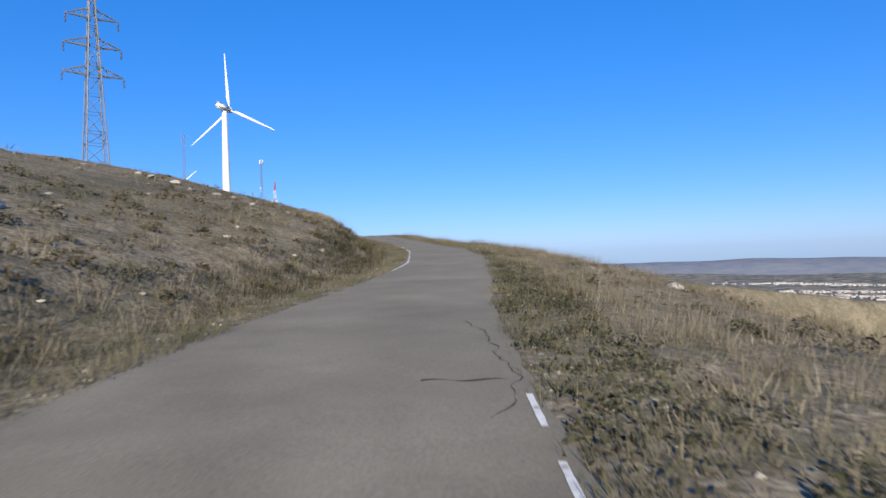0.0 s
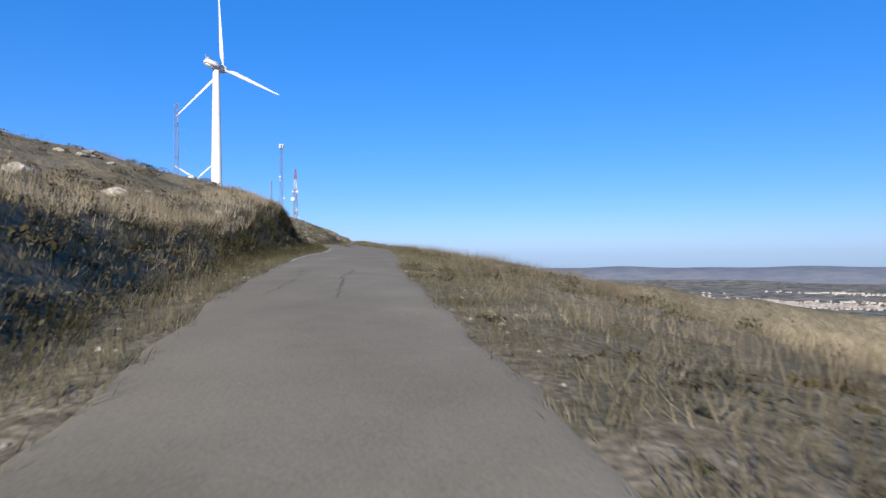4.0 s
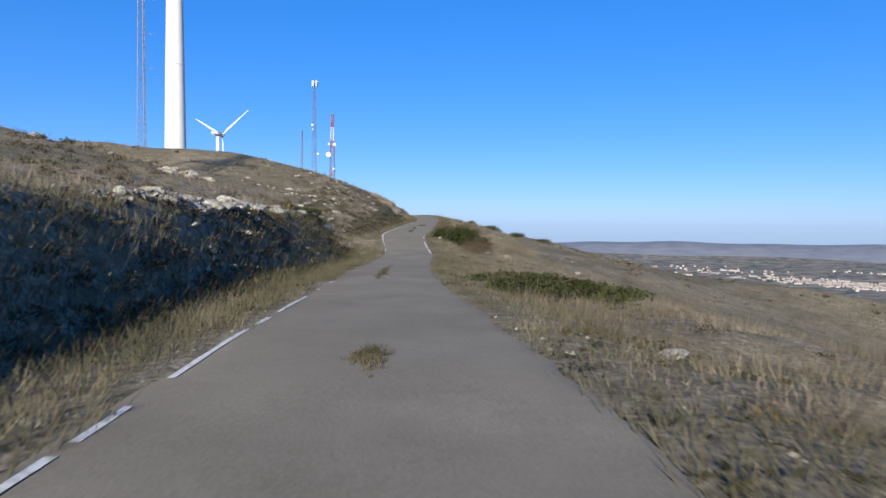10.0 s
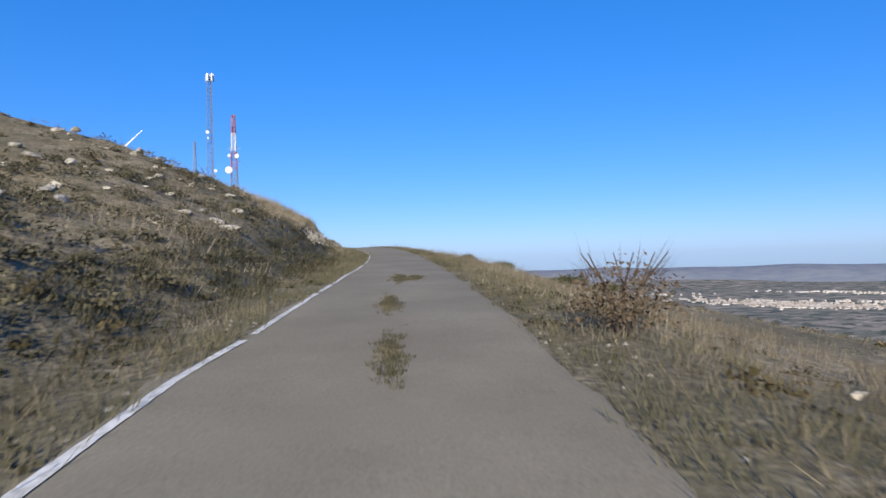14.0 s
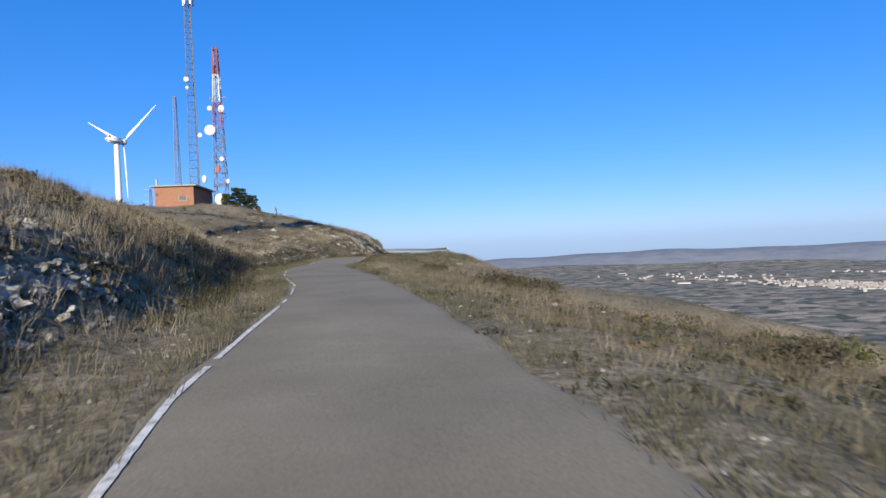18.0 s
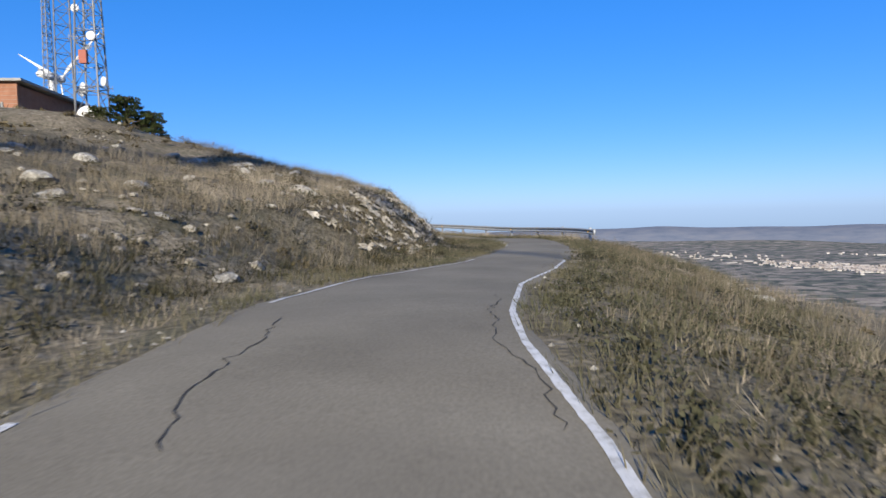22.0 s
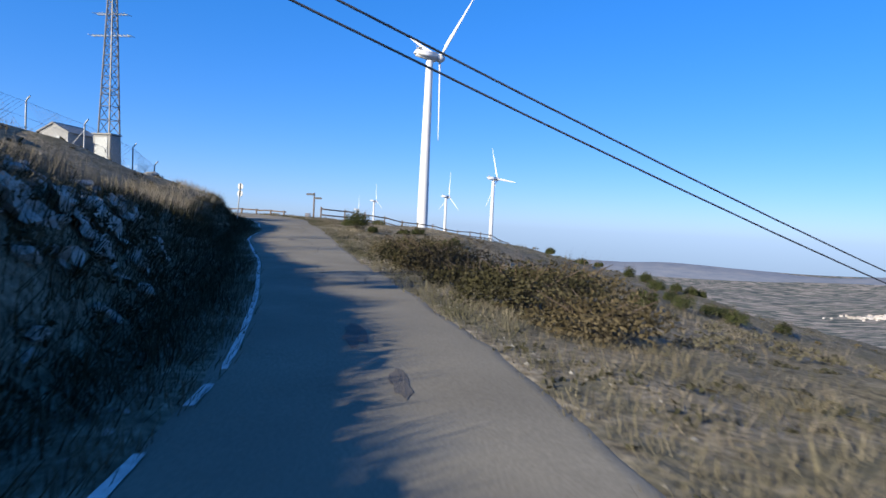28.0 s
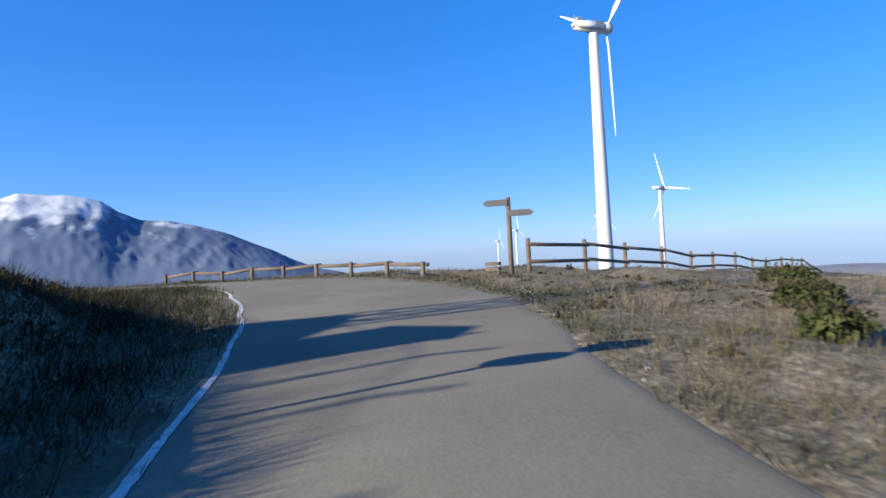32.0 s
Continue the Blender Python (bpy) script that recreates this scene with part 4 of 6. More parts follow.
a, b = Vector((-111.1, 334.5)), Vector((-125.2, 384.6))
rail_fence("rail_fence", [tuple(a.lerp(b, k / 15) + Vector((0.08 * math.sin(k * 2.2), 0))) for k in range(16)], (0.95, 0.42), "brown two-rail wooden fence on the grassy shoulder", 1.15)
rail_fence("rail_fence", [(-112.6 - 13.2 * q / 8, 331.6 - 5.0 * (q / 8) ** 1.3) for q in range(9)], (0.4,), "low single-rail wooden fence beyond the bend", 0.5)


def road_sign(x, y):
    z = gz_at(x, y)
    root = new("road_sign")
    root.matrix_world = pose(x, y, z - 0.3, 0, 3, 22)
    tagged(root, "two round road signs on one post seen from behind", "road sign")
    bm = bmesh.new()
    tube(bm, (0, 0, 0), (0, 0, 2.78), 0.035, None, 10)
    part("post", bm, M_GALV, root)
    for zz in (2.58, 2.12):
        bm = bmesh.new()
        tube(bm, (0, 0.05, zz), (0, 0.075, zz), 0.21, None, 32)
        d = part("sign_disc", bm, M_SIGNBACK, root, "round sign back of grey metal")
        bm = bmesh.new()
        box(bm, 0, 0.035, zz, 0.1, 0.03, 0.4)
        part("stiffener", bm, M_DARK, d)


road_sign(-101.5, 321.3)


def finger_post(x, y):
    z = gz_at(x, y)
    root = new("finger_post")
    root.matrix_world = pose(x, y, z - 0.3, 0, 0, 40)
    tagged(root, "wooden trail signpost with two dark arrow boards", "signpost")
    bm = bmesh.new()
    tube(bm, (0, 0, 0), (0, 0, 2.55), 0.075, 0.07, 12)
    part("post", bm, M_WOOD, root, smooth_shade=True)
    for q, zz in ((-1, 2.4), (1, 2.08)):
        bm = bmesh.new()
        pts = [(0, -0.09), (q * 0.62, -0.09), (q * 0.74, 0), (q * 0.62, 0.09), (0, 0.09)]
        f = [bm.verts.new((p[0], -0.1, zz + p[1])) for p in pts]
        g = [bm.verts.new((p[0], -0.06, zz + p[1])) for p in pts]
        bm.faces.new(f)
        bm.faces.new(g[::-1])
        for k in range(5):
            bm.faces.new((f[k], g[k], g[(k + 1) % 5], f[(k + 1) % 5]))
        bmesh.ops.recalc_face_normals(bm, faces=bm.faces[:])
        part("arrow_board", bm, M_DARK, root)
    bm = bmesh.new()
    for k in range(3):
        box(bm, 0.5 - 1.1, 0.3, 0.35 + 0.15 * k, 0.4, 0.4, 0.1)
    part("stone_foot", bm, M_WOOD, root)


finger_post(-110.5, 333.3)


def marker_post(s, d):
    x, y = [float(v) for v in at_road(s, d)]
    root = new("marker_post")
    root.matrix_world = pose(x, y, gz_at(x, y) - 0.1)
    tagged(root, "thin white marker post with a red band", "marker post")
    bm = bmesh.new()
    box(bm, 0, 0, 0.35, 0.07, 0.07, 0.7)
    part("stake", bm, M_STEELWHITE, root)
    bm = bmesh.new()
    box(bm, 0, 0, 0.56, 0.075, 0.075, 0.12)
    part("red_band", bm, M_STEELRED, root)


marker_post(150.5, -4.7)



# ---- plants ----
rs = np.random.RandomState(11)


def blades(name, x, y, z, per, radius, hmin, hmax, width, material, label, lean=0.5, simple=False):
    """Grass tufts as one mesh: thin bent blades round each given place."""
    n = len(x) * per
    bx, by, bz = np.repeat(x, per), np.repeat(y, per), np.repeat(z, per)
    rad = np.repeat(np.broadcast_to(radius, x.shape), per)
    a = rs.uniform(0, 2 * np.pi, n)
    r = rad * np.sqrt(rs.uniform(0, 1, n))
    bx, by = bx + r * np.cos(a), by + r * np.sin(a)
    hh = np.repeat(rs.uniform(hmin, hmax, len(x)), per) * rs.uniform(0.55, 1.1, n)
    la = a + rs.uniform(-1.2, 1.2, n)
    ll = hh * rs.uniform(0.1, lean, n)
    w = width * rs.uniform(0.6, 1.3, n)
    fa = rs.uniform(0, 2 * np.pi, n)
    ux, uy = np.cos(fa) * w / 2, np.sin(fa) * w / 2
    if simple:
        v = np.stack([np.stack([bx - ux, by - uy, bz - 0.04], 1), np.stack([bx + ux, by + uy, bz - 0.04], 1),
                      np.stack([bx + np.cos(la) * ll, by + np.sin(la) * ll, bz + hh * 0.95], 1)], 1).reshape(-1, 3)
        ob = mesh_object(name, v, np.arange(3 * n).reshape(-1, 3), material, False)
        return tagged(ob, label, "grass", kind="stuff")
    mx, my = bx + np.cos(la) * ll * 0.35, by + np.sin(la) * ll * 0.35
    tx, ty = bx + np.cos(la) * ll, by + np.sin(la) * ll
    v = np.stack([np.stack([bx - ux, by - uy, bz - 0.05], 1), np.stack([bx + ux, by + uy, bz - 0.05], 1),
                  np.stack([mx - ux * 0.8, my - uy * 0.8, bz + hh * 0.55], 1), np.stack([mx + ux * 0.8, my + uy * 0.8, bz + hh * 0.55], 1),
                  np.stack([tx, ty, bz + hh * 0.97], 1)], 1).reshape(-1, 3)
    k = np.arange(n)[:, None] * 5
    f = np.concatenate([k + [0, 1, 3], k + [0, 3, 2], k + [2, 3, 4]])
    ob = mesh_object(name, v, f, material, False)
    return tagged(ob, label, "grass", kind="stuff")


def leaves(cx, cy, cz, rx, rz, count, size, flat=0.0):
    """Vertices and faces of small leaf clusters in lumpy mounds round the given centres."""
    n = len(cx)
    m = np.repeat(np.arange(n), count)
    d = rs.normal(size=(len(m), 3))
    d[:, 2] = np.abs(d[:, 2])
    d /= np.linalg.norm(d, axis=1)[:, None]
    lump = 0.78 + 0.28 * np.sin(d[:, 0] * 5 + m) * np.cos(d[:, 1] * 6 + 2 * m) + 0.12 * np.sin(d[:, 2] * 9 + m)
    q = rs.uniform(0.45, 1.0, len(m)) ** 0.5 * lump
    p = np.stack([cx[m] + d[:, 0] * rx[m] * q, cy[m] + d[:, 1] * rx[m] * q, cz[m] + d[:, 2] * rz[m] * q], 1)
    u = rs.normal(size=(len(m), 3))
    u /= np.linalg.norm(u, axis=1)[:, None]
    w = np.cross(u, rs.normal(size=(len(m), 3)))
    w /= np.linalg.norm(w, axis=1)[:, None]
    sz = (size * rs.uniform(0.6, 1.4, len(m)))[:, None]
    v = np.stack([p - u * sz, p + w * sz * 0.5, p + u * sz, p - w * sz * 0.5], 1).reshape(-1, 3)
    k = np.arange(len(m))[:, None] * 4
    return v, np.concatenate([k + [0, 1, 2], k + [0, 2, 3]])


def scatter(n, s0, s1, side, near, far, power=1.0):
    """Random places beside the road: arc, distance to the right, and place on the ground."""
    s = rs.uniform(s0, s1, n)
    e = near + (far - near) * rs.uniform(0, 1, n) ** power
    d = np.where(side < 0, edge_l(s) - e, edge_r(s) + e)
    x, y = at_road(s, d)
    z = np.interp(s, SS, AX[:, 2]) + profile(s, d, x, y)
    return s, d, x, y, z


def keep(mask, *arrays):
    return [a[mask] for a in arrays]


# short grass at the road's edges
xs, ys, zs = [], [], []
for side in (-1, 1):
    s, d, x, y, z = scatter(15500 if side < 0 else 11500, -6, 395, side, 0.0 if side < 0 else 0.05, 2.6, 1.6)
    m = wave(x, y, 1.6, 9) + 0.5 * wave(x, y, 0.6, 3) > -0.5
    for a, b in zip((xs, ys, zs), keep(m, x, y, z)):
        a.append(b)
blades("verge_grass", np.concatenate(xs), np.concatenate(ys), np.concatenate(zs), 13, 0.22, 0.06, 0.24, 0.013, M_VERGE, "short dry and green grass along the road's edges", 1.1, True)

s, d, x, y, z = scatter(7500, -6, 398, 1, 0.15, 5.0, 1.15)
x, y, z = keep(wave(x, y, 2.2, 4) + 0.5 * wave(x, y, 0.7, 8) > -0.6, x, y, z)
blades("verge_tufts", x, y, z, 14, 0.24, 0.05, 0.2, 0.012, M_VERGE, "rough grey-brown tufts on the downhill shoulder", 1.3, True)
# dry grass on both slopes
for side, nn, far, lab in ((-1, 23000, 24.0, "matted dry straw-coloured grass on the uphill slope"), (1, 27000, 20.0, "matted dry straw-coloured grass on the downhill slope")):
    s, d, x, y, z = scatter(nn, -6, 400, side, 0.7, far, 1.5)
    m = (wave(x, y, 3.4, 2) + 0.6 * wave(x, y, 1.2, 6) > -0.75)
    s, x, y, z = keep(m, s, x, y, z)
    blades("dry_grass", x, y, z, 10, 0.3, 0.05, np.where((s > 285) & (side < 0), 0.2, 0.26 if side < 0 else 0.2), 0.013, M_STRAW, lab, 1.6, True)
# taller feathery stands
for side in (-1, 1):
    s, d, x, y, z = scatter(4200, -4, 398, side, 1.2, 12, 1.3)
    m = (wave(x, y, 5.5, 8) > 0.2) & ((s < 280) | (side > 0))
    x, y, z = keep(m, x, y, z)
    if side > 0:
        s, d, x2, y2, z2 = scatter(6200, -4, 300, 1, 1.4, 9, 1.05)
        x2, y2, z2 = keep(wave(x2, y2, 2.6, 5) + 0.5 * wave(x2, y2, 0.9, 2) > -0.25, x2, y2, z2)
        x, y, z = np.concatenate([x, x2]), np.concatenate([y, y2]), np.concatenate([z, z2])
    blades("feather_grass", x, y, z, 20, 0.28, 0.28, 0.62, 0.010, M_STRAW, "stands of tall pale feathery grass", 0.7, True)
s, d, x, y, z = scatter(2600, 214, 284, -1, 2.4, 15, 1.1)
x, y, z = keep(wave(x, y, 3.2, 6) > -0.45, x, y, z)
blades("hill_straw", x, y, z, 18, 0.34, 0.25, 0.55, 0.013, M_STRAW, "long soft dry grass on the hill above the bend", 0.8, True)
# long straw hanging over the lip of the cut banks
s = np.concatenate([rs.uniform(50, 96, 1000), rs.uniform(184, 240, 1000), rs.uniform(244, 284, 500), rs.uniform(288, 358, 800)])
d = edge_l(s) - verge_l(s) - bank_w(s) * rs.uniform(0.8, 2.2, len(s))
x, y = at_road(s, d)
z = np.interp(s, SS, AX[:, 2]) + profile(s, d, x, y)
blades("bank_straw", x, y, z, 22, 0.26, 0.25, 0.55, 0.011, M_STRAW, "long dry straw along the lip of the cut banks", 0.6, True)
s, d, x, y, z = scatter(900, 238, 274, 1, 1.2, 5.0, 1.0)
x, y, z = keep(wave(x, y, 1.8, 5) > -0.2, x, y, z)
blades("slope_straw", x, y, z, 18, 0.26, 0.15, 0.4, 0.010, M_VERGE, "dry straw standing among green weeds", 0.7, True)
# tall dry stalks under the guard rail
s, d, x, y, z = scatter(520, 275, 313, 1, 0.7, 2.1, 1.0)
blades("rail_grass", x, y, z, 20, 0.22, 0.25, 0.62, 0.010, M_STRAW, "tall dry grass and stalks under the guard rail", 0.6, True)
# dark dead growth hanging on the cut banks, its colour also deepening their shade
s = rs.uniform(-4, 372, 11000)
d = edge_l(s) - verge_l(s) * rs.uniform(0.75, 1.0, len(s)) - bank_w(s) * rs.uniform(-0.1, 0.95, len(s))
x, y = at_road(s, d)
z = np.interp(s, SS, AX[:, 2]) + profile(s, d, x, y)
x, y, z = keep((wave(x, y, 2.8, 4) + 0.5 * wave(x, y, 0.9, 1) > -0.7) & ((s < 186) | (s > 217) | (rs.uniform(size=len(s)) < 0.45)), x, y, z)
blades("bank_growth", x, y, z, 9, 0.26, 0.12, 0.4, 0.016, M_THICKET, "dark dead stalks and herbs hanging over the cut banks, shade in their colour", 1.2, True)
for material, spans, lab in ((M_THICKET, ((287, 374, 4600), (66, 94, 3200)), "dark dead stalks with shade in their colour over the cut banks"), (M_VERGE, ((100, 149, 3000),), "dull green and brown stalks on the gravel bank")):
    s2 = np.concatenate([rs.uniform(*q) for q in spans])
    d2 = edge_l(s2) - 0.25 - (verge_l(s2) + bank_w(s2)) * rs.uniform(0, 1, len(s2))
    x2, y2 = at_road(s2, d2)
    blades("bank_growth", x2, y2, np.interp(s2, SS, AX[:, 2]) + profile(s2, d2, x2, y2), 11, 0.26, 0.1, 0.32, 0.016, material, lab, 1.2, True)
# thin cover far up and down the slopes
hx, hy = rs.uniform(-190, 95, 24000), rs.uniform(-10, 440, 24000)
near = np.empty(len(hx))
for a in range(0, len(hx), 6000):
    near[a:a + 6000] = np.sqrt(((AX[None, ::4, 0] - hx[a:a + 6000, None]) ** 2 + (AX[None, ::4, 1] - hy[a:a + 6000, None]) ** 2).min(1))
m = (near > 18) & (near < 90)
hx, hy = hx[m], hy[m]
hz = ground(hx, hy)
i = np.concatenate([((AX[None, ::4, 0] - hx[a:a + 6000, None]) ** 2 + (AX[None, ::4, 1] - hy[a:a + 6000, None]) ** 2).argmin(1) for a in range(0, len(hx), 6000)]) * 4
below = (hx - AX[i, 0]) * NOR[i, 0] + (hy - AX[i, 1]) * NOR[i, 1] > 0
blades("hill_grass", *keep(~below, hx, hy, hz), 9, 0.8, 0.15, 0.42, 0.045, M_STRAW, "thin dry grass over the upper hillsides", 1.2, True)
blades("hill_grass", *keep(below, hx, hy, hz), 13, 0.9, 0.12, 0.36, 0.05, M_VERGE, "dull brown and green cover on the falling slopes", 1.2, True)

# low grey-brown cushions of scrub, densest on the uphill side
xs, ys, zs, rr = [], [], [], []
for side, nn, near_, far in ((-1, 2300, 1.5, 20), (1, 1900, 0.8, 18)):
    s, d, x, y, z = scatter(nn, -6, 398, side, near_, far, 1.3)
    m = (wave(x, y, 6.0, 3) + 0.5 * wave(x, y, 2.2, 5) > (-0.3 if side < 0 else -0.15))
    x, y, z = keep(m, x, y, z)
    xs.append(x), ys.append(y), zs.append(z)
    rr.append((0.14 if side < 0 else 0.08) + (0.36 if side < 0 else 0.22) * rs.uniform(0, 1, len(x)) ** 1.5)
x, y, z, r = [np.concatenate(v) for v in (xs, ys, zs, rr)]
v, f = leaves(x, y, z - 0.06, r * 1.15, r * 0.85, 36, 0.058)
tagged(mesh_object("low_scrub", v, f, M_SCRUB, False), "rounded grey-brown cushions of thyme and gorse scrub", "shrubs", kind="stuff")
# dense round cushions on the uphill slopes and along the brink
xs, ys, zs, rr = [], [], [], []
for n, s0, s1, near_, far in ((330, 155, 186, 1.8, 9.5), (230, 203, 245, 2.8, 9), (90, 245, 284, 4.5, 12), (110, 2, 50, 2.5, 12), (120, 52, 100, 3.6, 9), (120, 96, 152, 5, 14)):
    s, d, x, y, z = scatter(n, s0, s1, -1, near_, far, 1.2)
    xs.append(x), ys.append(y), zs.append(z), rr.append(rs.uniform(0.22, 0.52, n))
for n, s0, s1, near_, far in ((90, 186, 262, 3.2, 8), (60, 2, 60, 3, 9), (60, 296, 330, 3, 8)):
    s, d, x, y, z = scatter(n, s0, s1, 1, near_, far, 1.0)
    xs.append(x), ys.append(y), zs.append(z), rr.append(rs.uniform(0.2, 0.5, n))
x, y, z, r = [np.concatenate(v) for v in (xs, ys, zs, rr)]
v, f = leaves(x, y, z + 0.1 * r, r, r * 0.72, 90, 0.04)
tagged(mesh_object("scrub_cushions", v, f, M_CUSHION, False), "dense dark grey-green cushions of thorny scrub", "shrubs", kind="stuff")
# dark thickets that cover parts of the cut banks, the darker with shade painted in
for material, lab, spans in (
        (M_THICKET, "dark tangled thickets of herbs and brambles on the cut banks, shade in their colour", ((24, 48, 150, 0.15, 1.3), (64, 95, 640, -0.2, 0.95), (290, 330, 190, -0.1, 0.9), (330, 366, 140, -0.1, 0.9))),
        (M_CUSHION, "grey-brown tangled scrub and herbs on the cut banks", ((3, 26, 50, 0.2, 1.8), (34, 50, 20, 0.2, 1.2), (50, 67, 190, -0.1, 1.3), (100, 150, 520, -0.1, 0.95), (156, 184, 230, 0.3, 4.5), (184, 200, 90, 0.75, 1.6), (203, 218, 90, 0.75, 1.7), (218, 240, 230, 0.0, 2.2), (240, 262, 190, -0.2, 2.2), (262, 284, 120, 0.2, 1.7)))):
    xs, ys, zs, rr = [], [], [], []
    for s0, s1, nn, low, high in spans:
        s = rs.uniform(s0, s1, nn)
        d = edge_l(s) - verge_l(s) - bank_w(s) * rs.uniform(low, high, nn)
        x, y = at_road(s, d)
        z = np.interp(s, SS, AX[:, 2]) + profile(s, d, x, y)
        xs.append(x), ys.append(y), zs.append(z), rr.append(rs.uniform(0.2, 0.45, nn))
    x, y, z, r = [np.concatenate(v) for v in (xs, ys, zs, rr)]
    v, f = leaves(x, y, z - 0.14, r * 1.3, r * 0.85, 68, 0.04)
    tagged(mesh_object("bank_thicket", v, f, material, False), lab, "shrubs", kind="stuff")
# green creeping herbs beside the downhill edge
s, d, x, y, z = scatter(5200, -6, 398, 1, 0.1, 5.5, 1.4)
x, y, z = keep((wave(x, y, 5.0, 6) + 0.5 * wave(x, y, 1.5, 2) > -0.1) | ((s > 236) & (s < 296) & (wave(x, y, 2.0, 6) > -0.5)), x, y, z)
s, d, x2, y2, z2 = scatter(900, 60, 290, -1, 0.1, 1.8, 1.2)
x2, y2, z2 = keep((wave(x2, y2, 4.0, 2) > 0.0) | ((s > 262) & (s < 286)), x2, y2, z2)
x, y, z = np.concatenate([x, x2]), np.concatenate([y, y2]), np.concatenate([z, z2])
r = 0.08 + 0.24 * rs.uniform(0, 1, len(x)) ** 1.6
v, f = leaves(x, y, z - 0.04, r * 1.4, r * 0.55, 30, 0.038)
tagged(mesh_object("green_herbs", v, f, M_HERB, False), "low dull green herbs along the downhill verge", "herbs", kind="stuff")
# rank green weeds at the bend and under the lip of the slope
xs, ys, zs = [], [], []
for n, s0, s1, side, near_, far in ((350, -4, 22, 1, 0.1, 1.6), (1500, 240, 292, 1, 0.3, 4.0), (520, 262, 285, -1, 0.2, 2.6), (420, 60, 100, -1, 0.2, 1.6), (500, 190, 236, 1, 1.6, 5.5), (420, 62, 90, 1, 0.8, 5.0)):
    s, d, x, y, z = scatter(n, s0, s1, side, near_, far, 1.1)
    for a, b in zip((xs, ys, zs), keep(wave(x, y, 2.6, 7) + 0.4 * wave(x, y, 0.9, 3) > (-0.8 if s0 == 240 else -0.35), x, y, z)):
        a.append(b)
x, y, z = [np.concatenate(v) for v in (xs, ys, zs)]
r = rs.uniform(0.12, 0.32, len(x))
v, f = leaves(x, y, z - 0.05, r * 1.2, r * 1.0, 42, 0.029)
tagged(mesh_object("green_weeds", v, f, M_HERB, False), "rank dull green weeds beside the road", "herbs", kind="stuff")
hx2, hy2 = rs.uniform(-170, 80, 5600), rs.uniform(0, 430, 5600)
near = np.sqrt(((AX[None, ::6, 0] - hx2[:, None]) ** 2 + (AX[None, ::6, 1] - hy2[:, None]) ** 2).min(1))
m = (near > 18) & (near < 90) & (wave(hx2, hy2, 11, 3) > -0.1)
hx2, hy2 = hx2[m], hy2[m]
r = rs.uniform(0.22, 0.6, len(hx2))
v, f = leaves(hx2, hy2, ground(hx2, hy2) - 0.05, r, r * 0.75, 26, 0.12)
tagged(mesh_object("hill_scrub", v, f, M_SCRUB, False), "dark scrub scattered over the hillsides", "shrubs", kind="stuff")


def bush(s, d, r, h, kind, label, count=2200, size=0.05):
    """One bush: several stems and a lumpy crown of leaves."""
    x, y = [float(q) for q in at_road(s, d)]
    z = gz_at(x, y)
    root = new("bush")
    root.matrix_world = pose(x, y, z)
    tagged(root, label, "bush")
    for k in range(6):
        a = k * 1.05 + s
        bm = bmesh.new()
        m1 = (0.25 * r * math.cos(a), 0.25 * r * math.sin(a), h * 0.45)
        tube(bm, (0.05 * math.cos(a), 0.05 * math.sin(a), -0.1), m1, 0.025, 0.018, 6)
        tube(bm, m1, (0.7 * r * math.cos(a + 0.3), 0.7 * r * math.sin(a + 0.3), h * 0.85), 0.018, 0.006, 5)
        part("stem", bm, M_BARK, root)
    lumps = 7
    cx = np.array([0.55 * r * math.cos(k * 2.4 + s) * (k > 0) for k in range(lumps)])
    cy = np.array([0.55 * r * math.sin(k * 2.4 + s) * (k > 0) for k in range(lumps)])
    cz = np.array([h * (0.28 if k else 0.42) + 0.1 * h * math.sin(3 * k) for k in range(lumps)])
    v, f = leaves(cx, cy, cz, np.full(lumps, r * 0.55), np.full(lumps, h * 0.5), count // lumps, size)
    v2, f2 = leaves(cx, cy, cz * 0.4, np.full(lumps, r * 0.6), np.full(lumps, h * 0.4), count // (2 * lumps), size)
    ob = mesh_object("crown", np.concatenate([v, v2]), np.concatenate([f, f2 + len(v)]), kind, False)
    ob.parent = root
    n = 46
    a, e = rs.uniform(0, 6.28, n), rs.uniform(0.4, 1.35, n)
    tw = []
    for k in range(n):
        p = np.array([0.6 * r * math.cos(a[k]), 0.6 * r * math.sin(a[k]), h * 0.6])
        q = p + np.array([math.cos(a[k]) * math.cos(e[k]), math.sin(a[k]) * math.cos(e[k]), math.sin(e[k])]) * rs.uniform(0.25, 0.6) * h
        o = np.array([-math.sin(a[k]), math.cos(a[k]), 0]) * 0.006
        tw += [p - o, p + o, q]
    ob = mesh_object("twig_tangle", np.array(tw), np.arange(3 * n).reshape(-1, 3), M_TWIG, False)
    ob.parent = root
    ob["kind"] = "stuff"
    return root


GREEN = "dense dark green bramble bush beside the road"
bush(156.6, 4.0, 1.6, 1.6, M_LEAF, GREEN, 5200)
bush(154.6, 4.7, 1.25, 1.3, M_LEAF, GREEN, 3600)
bush(158.4, 3.1, 1.1, 1.1, M_LEAF, GREEN, 2600)
bush(164.6, 2.9, 0.75, 1.15, M_TWIG, "leafless brown thorn bush at the road's edge", 800, 0.03)
bush(151.5, 4.6, 1.25, 1.25, M_TWIG, "leafless brown thorn bush at the road's edge", 2400, 0.03)
bush(127.4, 3.9, 1.5, 0.55, M_LEAF, "low sprawling green bramble on the verge", 3000)
bush(128.6, 5.6, 1.6, 0.6, M_LEAF, "low sprawling green bramble on the verge", 3000)
